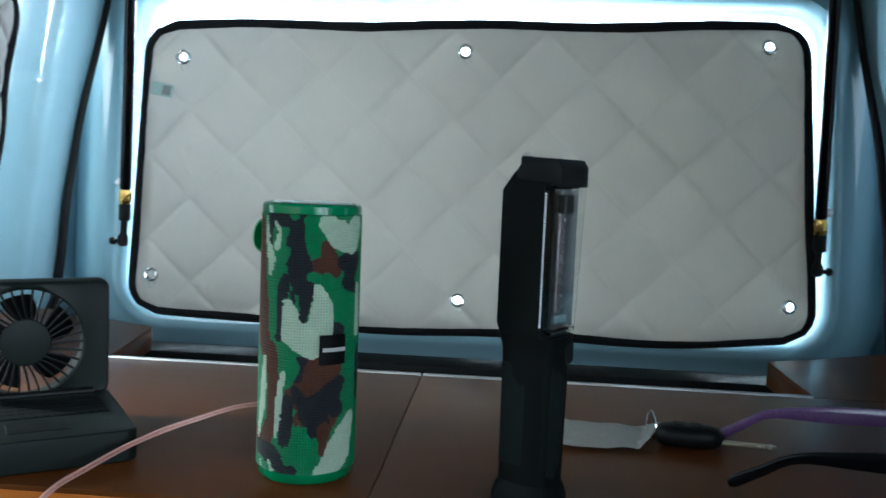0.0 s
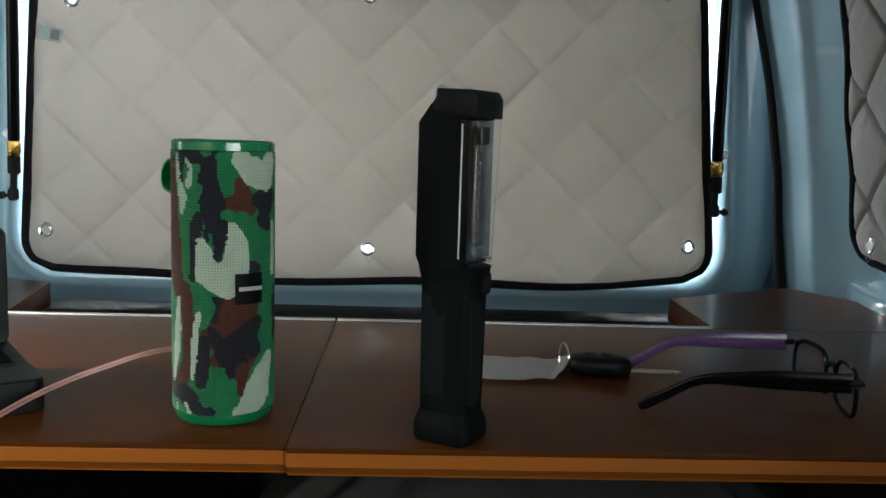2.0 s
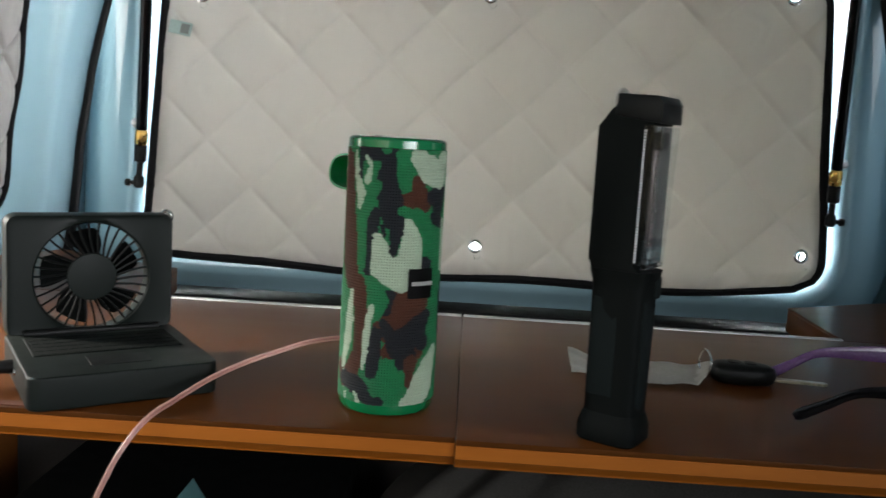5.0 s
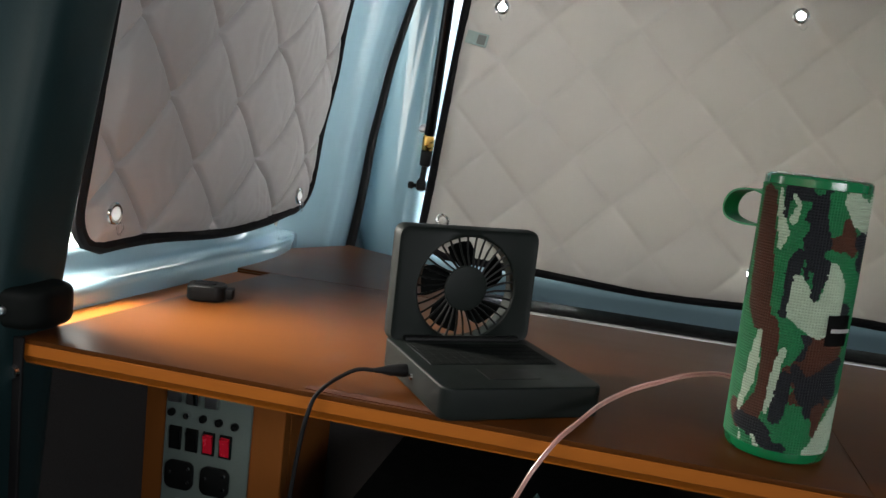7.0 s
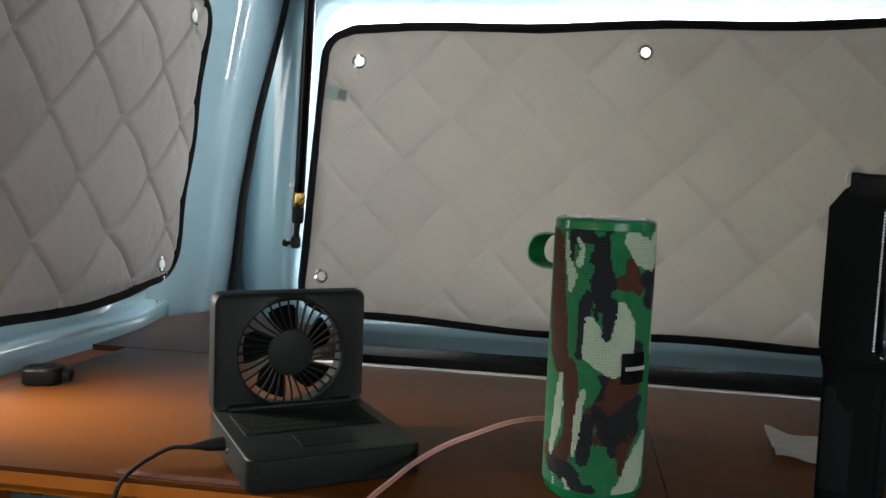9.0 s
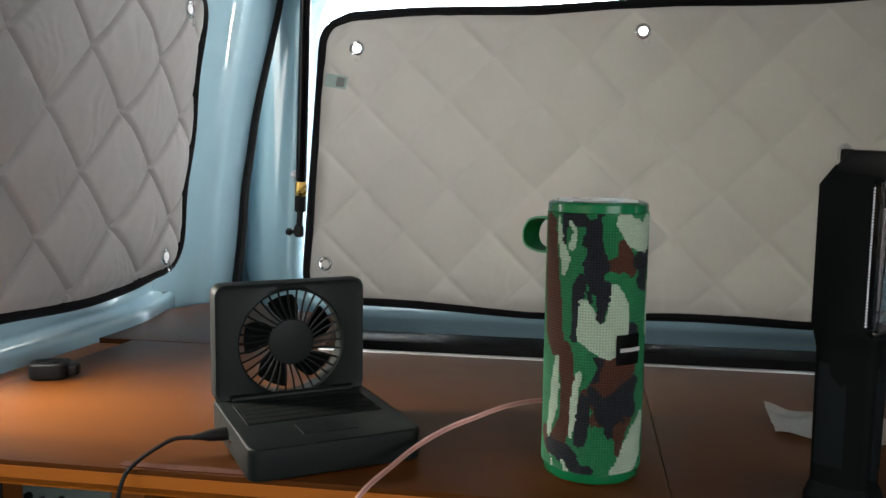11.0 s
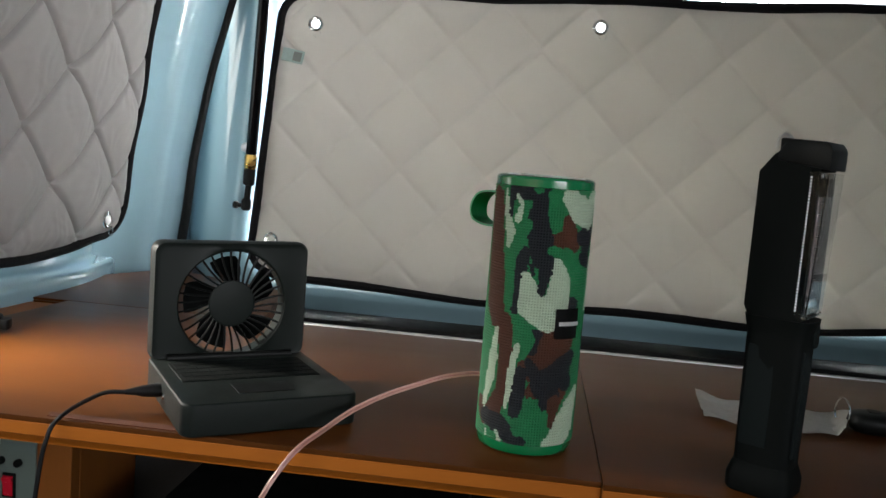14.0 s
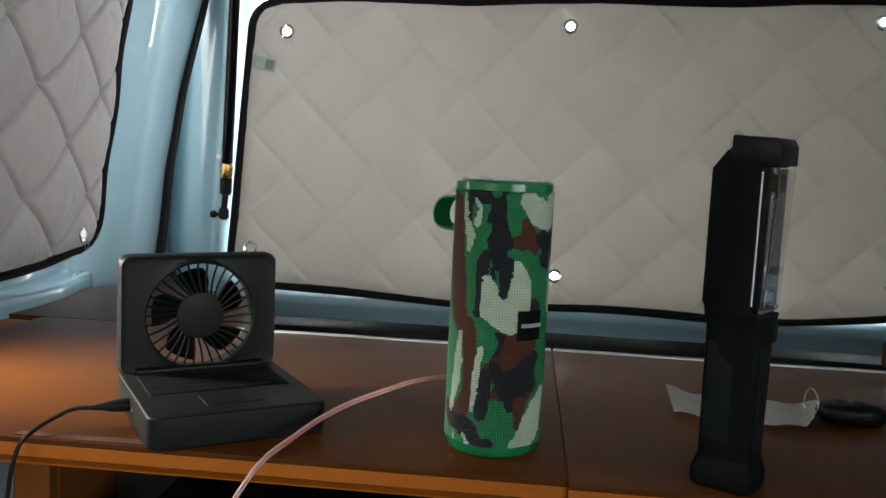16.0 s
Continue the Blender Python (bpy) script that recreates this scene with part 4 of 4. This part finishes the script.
# ---- small fan shaped like an open laptop ----
def build_fan():
    W, D, BH = 0.135, 0.140, 0.026
    ob = thing("desk_fan", "dark grey desk fan shaped like an open laptop", "fan", pose(-0.2763, 0.6895, TOP, 0, 0, 34.7))
    part("base", prism(rounded(-W / 2, W / 2, -D / 2, D / 2 + 0.004, 0.010, 7), 0.0012, BH, 0.0026, "z", 3), FAN_GREY, ob)
    for x in (-1, 1):
        for y in (-1, 1):
            part("rubber_foot", lathe([(0, 0), (0.004, 0), (0.0045, 0.001), (0.0045, 0.002)], 14), RUBBER, ob, m=pose(x * 0.050, y * 0.038, 0))
    deck = part("keyboard_deck", box((-0.056, -0.012, BH - 0.0005), (0.056, 0.046, BH + 0.0006), 0.0005, 1), SOFT_BLACK, ob, "black keyboard area")
    key = None
    for j in range(5):
        for i in range(13):
            m = pose(-0.0498 + i * 0.0083, -0.006 + j * 0.0112, BH + 0.0006)
            if key is None:
                key = part("key", box((-0.0034, -0.0040, 0), (0.0037, 0.0049, 0.0003), 0.0001, 1), SOFT_BLACK, deck, m=m)
            else:
                k2 = new("key", key.data)
                k2.parent, k2.matrix_basis = deck, m
    part("touchpad", box((-0.022, -0.050, BH - 0.0003), (0.022, -0.024, BH + 0.0004), 0.0003, 1), BLACK, ob)
    part("hinge", tube([(-0.054, 0.059, BH + 0.001), (0.054, 0.059, BH + 0.001)], 0.0035, 14), BLACK, ob)
    # the lid with a round opening
    LH, R, zc = 0.1030, 0.0458, 0.0722
    low = BH - 0.003
    y0, y1 = D / 2 - 0.008, D / 2 + 0.008
    outer = divided(rounded(-W / 2, W / 2, low, low + LH, 0.009, 6), 0.008)
    def ring_point(p, r):
        a = math.atan2(p[1] - zc, p[0])
        return (r * math.cos(a), zc + r * math.sin(a))
    rings = []
    for grow, y in ((0.0, y1 - 0.003), (-0.003, y1)):
        rings.append([(p[0] * (1 + grow / 0.0635), y, zc + (p[1] - zc) * (1 + grow / 0.052)) for p in outer])
    rings.append([(q[0], y1, q[1]) for q in (ring_point(p, R) for p in outer)])
    rings.append([(q[0], y0 + 0.0005, q[1]) for q in (ring_point(p, R) for p in outer)])
    rings.append([(q[0], y0 - 0.0008, q[1]) for q in (ring_point(p, R + 0.0015) for p in outer)])
    rings.append([(p[0] * 0.90, y0 + 0.0010, zc + (p[1] - zc) * 0.89) for p in outer])
    rings.append([(p[0] * 0.955, y0 + 0.0004, zc + (p[1] - zc) * 0.95) for p in outer])
    rings.append([(p[0] * 0.975, y0, zc + (p[1] - zc) * 0.972) for p in outer])
    rings.append([(p[0], y0 + 0.004, p[1]) for p in outer])
    rings.append(rings[0])
    part("lid", loops([[Vector(p) for p in r] for r in rings]), FAN_GREY, ob)
    # grille spokes that swirl from the hub to the rim
    hub = part("grille_hub", lathe([(0, 0.0012), (0.0175, 0.0011), (0.0196, 0.0007), (0.0202, 0.0), (0.0202, -0.0016), (0, -0.0016)], 40), FAN_GREY, ob, m=pose(0, y0 + 0.001, zc, 90))
    spoke = None
    for k in range(34):
        a = 360 * k / 34
        m = pose(0, y0 + 0.002, zc, 90) @ pose(0, 0, 0, 0, 0, a)
        if spoke is None:
            line = [(mix(0.0195, 0.0458, t), 0.011 * t * (1 - 0.35 * t), -0.0005) for t in np.linspace(0, 1, 7)]
            spoke = part("spoke", tube(line, 0.0010, 6), BLACK, ob, m=m)
        else:
            s2 = new("spoke", spoke.data)
            s2.parent, s2.matrix_basis = ob, m
    rotor = part("rotor", lathe([(0, 0.004), (0.013, 0.004), (0.0145, 0.002), (0.0145, -0.005), (0, -0.005)], 32), BLACK, ob, m=pose(0, y0 + 0.0085, zc, 90))
    for k in range(5):
        def blade(u, v):
            r = mix(0.0135, 0.0405, u)
            a = radians(72 * k + 14 + mix(-21, 21, v) * (0.72 + 0.42 * math.sin(math.pi * min(u * 0.8 + 0.1, 1))) + 16 * u)
            return Vector((r * math.cos(a), r * math.sin(a), mix(-0.0038, 0.0038, v)))
        bm = sheet(blade, 10, 8)
        bmesh.ops.solidify(bm, geom=bm.faces[:], thickness=0.0009)
        part("blade", bm, SOFT_BLACK, rotor)
    part("side_button", lathe([(0, 0.0014), (0.0022, 0.0012), (0.0026, 0)], 14), CHROME, ob, "small round button", m=pose(-W / 2, -0.002, 0.013, 0, -90, 0))


build_fan()


def build_cables():
    line = glide([(-0.358, 0.646, 0.7145), (-0.372, 0.6395, 0.7145), (-0.382, 0.627, 0.7100), (-0.388, 0.613, 0.7055), (-0.391, 0.600, 0.7000), (-0.393, 0.5945, 0.690),
                  (-0.396, 0.592, 0.670), (-0.400, 0.590, 0.620), (-0.41, 0.60, 0.50), (-0.42, 0.62, 0.30), (-0.42, 0.66, 0.012)], 8)
    ob = thing("fan_cable", "thin black cable running from the fan over the table edge", "cable")
    part("cord", tube(line, 0.0017, 8), RUBBER, ob)
    part("plug", tube([(-0.335, 0.6620, 0.7145), (-0.340, 0.6585, 0.7145), (-0.349, 0.6525, 0.7146), (-0.355, 0.6485, 0.7147), (-0.360, 0.6450, 0.7145)], [0.0052, 0.0055, 0.0046, 0.0028, 0.0019], 12), RUBBER, ob)
    line = glide([(-0.060, 0.716, 0.725), (-0.075, 0.727, 0.733), (-0.092, 0.722, 0.738), (-0.118, 0.706, 0.737), (-0.142, 0.690, 0.731), (-0.163, 0.674, 0.725), (-0.182, 0.648, 0.7185), (-0.196, 0.616, 0.712), (-0.206, 0.594, 0.7065),
                  (-0.215, 0.582, 0.695), (-0.226, 0.574, 0.674), (-0.242, 0.566, 0.63), (-0.262, 0.560, 0.55), (-0.27, 0.58, 0.30), (-0.26, 0.62, 0.012)], 10)
    ob = thing("charging_cable", "translucent pink charging cable plugged into the speaker", "cable")
    # two strands lying side by side, slowly twisting
    for k, (name, mat) in enumerate((("strand", PINK), ("strand", PINK))):
        twist = [0.5 + 2.2 * q / len(line) + math.pi * k for q in range(len(line))]
        part(name, tube([p + 0.00125 * Vector((0.5 * math.cos(w), 0.8 * math.cos(w), math.sin(w))) for p, w in zip(line, twist)], 0.00105, 8), mat, ob)
    part("core", tube(line, 0.0007, 6), material("cable_core", (0.30, 0.10, 0.09), 0.3), ob, "darker web between the strands")
    part("plug", tube([(-0.0575, 0.7125, 0.7245), (-0.062, 0.7175, 0.7265), (-0.072, 0.7255, 0.732), (-0.080, 0.7275, 0.735)], [0.0050, 0.0054, 0.0048, 0.0026], 12), BLACK, ob)


build_cables()


# ---- things on the table ----
def build_small_things():
    # round dark remote on the far end
    ob = thing("remote_fob", "small black plastic remote lying on the table", "remote", pose(-0.607, 0.833, TOP, 0, 0, 20))
    part("body", prism(rounded(-0.0205, 0.0205, -0.016, 0.016, 0.013, 8), 0.0, 0.0175, 0.004, "z", 3), BLACK, ob)
    part("button_plate", prism(rounded(-0.013, 0.010, -0.009, 0.009, 0.005, 6), 0.0172, 0.0184, 0.0004), GLOSS_BLACK, ob)
    part("lug", prism(rounded(0.017, 0.0285, -0.009, 0.009, 0.004, 6), 0.003, 0.0135, 0.002), BLACK, ob)

    # crumpled film
    def film(u, v):
        x = mix(0.104, 0.242, u) + 0.004 * v
        y = mix(0.782, 0.846, v) - 0.010 * math.sin(u * 3.3) * (1 - v) + 0.012 * (1 - u) * v - 0.006 * u
        if u > 0.8:
            x -= 0.020 * (1 - v) * (u - 0.8) / 0.2
        z = TOP + 0.0035 + 0.005 * abs(noise.noise(Vector((u * 5, v * 4, 3)))) + 0.007 * (1 - smooth(u / 0.16)) * (0.3 + 0.7 * v) + 0.006 * smooth((u - 0.86) / 0.14)
        return Vector((x, y, z))
    bm = sheet(film, 36, 24)
    bmesh.ops.solidify(bm, geom=bm.faces[:], thickness=0.0009)
    ob = part("folded_film", bm, PAPER, angle=25)
    tagged(ob, "folded pale translucent plastic film lying on the table", "plastic film")
    ob.visible_shadow = True

    # key with a ring
    ob = thing("car_key", "black car key with a dull metal blade and thin ring", "key", pose(0.262, 0.803, TOP, 0, 0, -9))
    def shell(u, v):
        a, t = 2 * math.pi * u, mix(-1, 1, v)
        x = 0.030 * t
        w = 0.0155 * (1 - abs(t) ** 3.2) ** 0.5 * (1 - 0.18 * t) + 0.0006
        h = 0.0096 * (1 - abs(t) ** 5) ** 0.5 + 0.0003
        c, s = math.cos(a), math.sin(a)
        return Vector((x, abs(c) ** 0.7 * (1 if c > 0 else -1) * w, 0.0098 + abs(s) ** 0.75 * (1 if s > 0 else -1) * h))
    bm = sheet(shell, 28, 22, wrap=True)
    bmesh.ops.holes_fill(bm, edges=[e for e in bm.edges if e.is_boundary])
    part("fob", bm, BLACK, ob)
    part("button", prism(rounded(-0.014, -0.003, -0.006, 0.006, 0.003), 0.0180, 0.0200, 0.0005), RUBBER, ob)
    part("button", prism(rounded(0.001, 0.011, -0.006, 0.006, 0.003), 0.0180, 0.0200, 0.0005), RUBBER, ob)
    teeth = [(0.026, -0.0042), (0.045, -0.0042)] + [(0.047 + 0.0028 * k, -0.0042 + (0.0016 if k % 2 else 0.0)) for k in range(9)] + [(0.0735, -0.001), (0.0735, 0.0015), (0.071, 0.0042), (0.026, 0.0042)]
    part("blade", prism(teeth, 0.0052, 0.0076, 0.0003), material("worn_nickel", (0.40, 0.35, 0.25), 0.35, metal=1.0, vary=0.15), ob, "grooved dull metal blade")
    ring = [(-0.0325 - 0.004 * math.cos(a), 0.0125 * math.cos(a) + 0.006, 0.0138 + 0.0125 * math.sin(a)) for a in np.linspace(0, 2 * math.pi, 37)[:-1]]
    part("key_ring", tube(ring, 0.0010, 8, closed=True), CHROME, ob, "thin steel ring", m=pose(0, 0, 0, 0, 0, 0))

    build_glasses()


def build_glasses():
    ob = thing("glasses", "open black-framed glasses with purple inner temples", "glasses")
    near, far = Vector((0.432, 0.668, 0)), Vector((0.440, 0.803, 0))
    along = (far - near).normalized()
    out = Vector((along.y, -along.x, 0))
    L = (far - near).length
    def at(s, z, bow=1.0):
        """s: 0 near hinge, 1 far hinge, along the front, which bows outwards."""
        p = near + along * (s * L) + out * (0.008 * bow * math.sin(math.pi * max(0, min(1, s))))
        return Vector((p.x, p.y, TOP + z))
    for c in (0.235, 0.765):
        pts = []
        for a in np.linspace(0, 2 * math.pi, 41)[:-1]:
            co, si = math.cos(a), math.sin(a)
            e = 0.62
            pts.append(at(c + 0.192 * abs(co) ** e * (1 if co > 0 else -1), 0.0215 + 0.0195 * abs(si) ** e * (1 if si > 0 else -1)))
        part("rim", tube(pts, 0.0019, 8, closed=True), GLOSS_BLACK, ob)
        mid = sum(pts, Vector()) / len(pts)
        bm = bmesh.new()
        ring = [bm.verts.new(p) for p in pts]
        cen = bm.verts.new(mid + out * 0.001)
        for k in range(len(ring)):
            bm.faces.new((ring[k], ring[(k + 1) % len(ring)], cen))
        bmesh.ops.solidify(bm, geom=bm.faces[:], thickness=0.0012)
        g = part("lens", bm, LENS, ob, "clear lens")
        g.visible_shadow = False
    part("bridge", tube(glide([at(0.43, 0.028), at(0.5, 0.0330, 1.05), at(0.57, 0.028)], 6), 0.0021, 8), GLOSS_BLACK, ob)
    for s, lean in ((0.455, 1), (0.545, -1)):
        part("nose_pad", tube(glide([at(s, 0.020) - out * 0.002, at(s + 0.012 * lean, 0.014) - out * 0.006, at(s + 0.02 * lean, 0.008) - out * 0.005], 5), [0.0016] * 5 + [0.0032] * 5 + [0.002], 8), GLOSS_BLACK, ob)
    for s, mat, name in ((0, GLOSS_BLACK, "near"), (1, PURPLE, "far")):
        h = at(s, 0.034 if s == 0 else 0.035)
        part("hinge_block", tube([at(0.055 if s == 0 else 0.945, 0.036), h + out * 0.002, h - out * 0.008], [0.0020, 0.0026, 0.0026], 8), BLACK, ob)
        end = Vector((0.270, 0.697, TOP + 0.0045)) if s == 0 else Vector((0.289, 0.818, TOP + 0.005))
        a, d = h - out * 0.006, end - (h - out * 0.006)
        # straight and level, then the ear bend drops to the table
        line = glide([a] + [a + d * q + Vector((0, 0, r)) for q, r in ((0.22, 0.0060), (0.46, 0.0120), (0.70, 0.0160), (0.86, 0.0080))] + [end], 8)
        rad = [mix(0.0080, 0.0040, smooth((k - 10) / 16)) if k < 28 else mix(0.0040, 0.0056, (k - 28) / 13) for k in range(len(line))]
        rad[-1], rad[-2] = 0.0028, 0.0046
        part("temple", tube(line, rad, 10, squash=((0, 0, 1), 0.26)), mat, ob, "glossy black temple" if s == 0 else "translucent purple temple")


build_small_things()


# ---- under the table ----
def build_cabinet():
    ob = thing("side_cabinet", "orange-brown wooden cabinet with a steel switch panel under the table", "cabinet")
    part("front", box((-0.690, 0.840, 0.0), (-0.509, 0.858, TOP - 0.031), 0.001, 1), CABINET_WOOD, ob)
    part("side", box((-0.527, 0.8585, 0.0), (-0.509, 1.00, TOP - 0.031), 0.001, 1), CABINET_WOOD, ob)
    part("back", box((-0.678, 1.0005, 0.0), (-0.509, 1.012, TOP - 0.031), 0.001, 1), CABINET_WOOD, ob)
    panel = thing("switch_panel", "grey-green steel panel with sockets and red rocker switches", "switch panel", Matrix.Translation((-0.595, 0, 0.600)) @ Matrix.Diagonal((0.82, 1, 0.86, 1)) @ Matrix.Translation((0.595, 0, -0.600)))
    part("plate", box((-0.660, 0.8365, 0.36), (-0.535, 0.8398, 0.618), 0.0008, 1), PANEL, panel)
    for k in range(5):
        part("knob", lathe([(0, 0.006), (0.004, 0.0055), (0.005, 0.004), (0.005, 0.0)], 16), CHROME if k == 1 else BLACK, panel, m=pose(-0.650 + k * 0.0232, 0.8365, 0.5625 - 0.001 * k, 90))
    for k, mat in enumerate((BLACK, BLACK, RED, RED)):
        sw = part("rocker_switch", box((-0.6515 + k * 0.0245, 0.8335, 0.514), (-0.6335 + k * 0.0245, 0.8365, 0.545), 0.001, 1), BLACK, panel)
        part("rocker", prism([(0.8335, 0.517), (0.8335, 0.542), (0.8295, 0.540), (0.8322, 0.530), (0.8330, 0.519)], -0.6490 + k * 0.0245, -0.6360 + k * 0.0245, axis="x"), mat, sw, "glossy red rocker" if mat is RED else "")
    for k in range(2):
        so = part("socket", prism(rounded(-0.653 + 0.052 * k, -0.612 + 0.052 * k, 0.462, 0.500, 0.010), 0.8315, 0.8365, 0.0015, "y"), BLACK, panel)
        for x, z in ((-0.618, 0.474), (-0.618, 0.492), (-0.645, 0.484)):
            part("screw", lathe([(0, 0.0018), (0.002, 0.0015), (0.0026, 0)], 10), CHROME, so, m=pose(x + 0.052 * k, 0.8315, z, 90))
    for k in range(3):
        part("fuse_cap", box((-0.654 + k * 0.027, 0.829, 0.578), (-0.636 + k * 0.027, 0.8365, 0.604), 0.002), CHROME if k == 1 else ALU, panel, "bright metal terminal")
    for k in range(2):
        part("outlet", lathe([(0, 0.003), (0.012, 0.003), (0.015, 0.005), (0.017, 0.004), (0.018, 0)], 24), ALU, panel, m=pose(-0.630 + 0.05 * k, 0.8365, 0.430, 90))

    # dark back and sides of the storage below the table
    ob = part("storage_back", box((-0.508, 0.985, 0.0), (0.70, 1.0, TOP - 0.034)), CARPET)
    tagged(ob, "dark carpeted back of the storage space", "panel", kind="structure")
    # soft grey bag
    def bag(u, v):
        a = 2 * math.pi * u
        t = v
        w, d = 0.30, 0.125
        c, s = math.cos(a), math.sin(a)
        e = 0.55
        f = (1 - max(0, (t - 0.72) / 0.28) ** 2.2 * 0.42)
        fold = 0.012 * noise.noise(Vector((c * 3, s * 3, t * 4))) + 0.007 * math.sin(a * 14 + 3 * math.sin(t * 5))
        x = 0.215 + abs(c) ** e * (1 if c > 0 else -1) * (w * f + fold)
        y = 0.845 + abs(s) ** e * (1 if s > 0 else -1) * (d * f + fold)
        return Vector((x, y, 0.002 + 0.628 * t + 0.018 * noise.noise(Vector((x * 6, y * 6, 1))) * t))
    bm = sheet(bag, 120, 40, wrap=True)
    bmesh.ops.holes_fill(bm, edges=[e for e in bm.edges if e.is_boundary])
    ob = part("cloth_bag", bm, FABRIC, angle=80)
    tagged(ob, "soft crumpled grey cloth bag standing under the table", "bag")
    # box with a card and a paper on it
    ob = thing("storage_box", "black plastic storage box under the table", "box")
    part("body", box((-0.396, 0.704, 0.0), (-0.104, 0.956, 0.530), 0.006), BLACK, ob)
    part("lid", box((-0.40, 0.70, 0.531), (-0.10, 0.96, 0.555), 0.005), BLACK, ob)
    ob = part("folded_card", prism([(-0.250, 0.5555), (-0.205, 0.5555), (-0.228, 0.592)], 0.715, 0.760, 0.0008, "y"), TEAL)
    tagged(ob, "small folded teal card standing on the box", "card")
    ob = part("paper_sheet", box((-0.185, 0.712, 0.5556), (-0.120, 0.790, 0.5600), 0.001, 1), PAPER)
    tagged(ob, "pale folded paper lying on the box", "paper")


build_cabinet()


# ---- belt guide on the pillar ----
def build_belt():
    ob = thing("belt_guide", "black plastic belt guide on the dark pillar", "belt guide", pose(-0.668, 0.625, 0.722))
    part("housing", prism(rounded(-0.030, 0.040, -0.034, 0.030, 0.024, 8), -0.012, 0.022, 0.010, "z", 5), SOFT_BLACK, ob, angle=85)
    part("bolt", lathe([(0, 0.003), (0.003, 0.0026), (0.0036, 0.0)], 12), ALU, ob, m=pose(0.010, -0.034, 0.004, 90))
    part("webbing", box((-0.022, -0.022, -0.60), (0.020, -0.018, -0.020), 0.001, 1), RUBBER, ob)
    part("webbing_clip", lathe([(0, 0.004), (0.006, 0.0035), (0.007, 0.0)], 12), CHROME, ob, m=pose(0.012, -0.022, -0.05, 90))


build_belt()
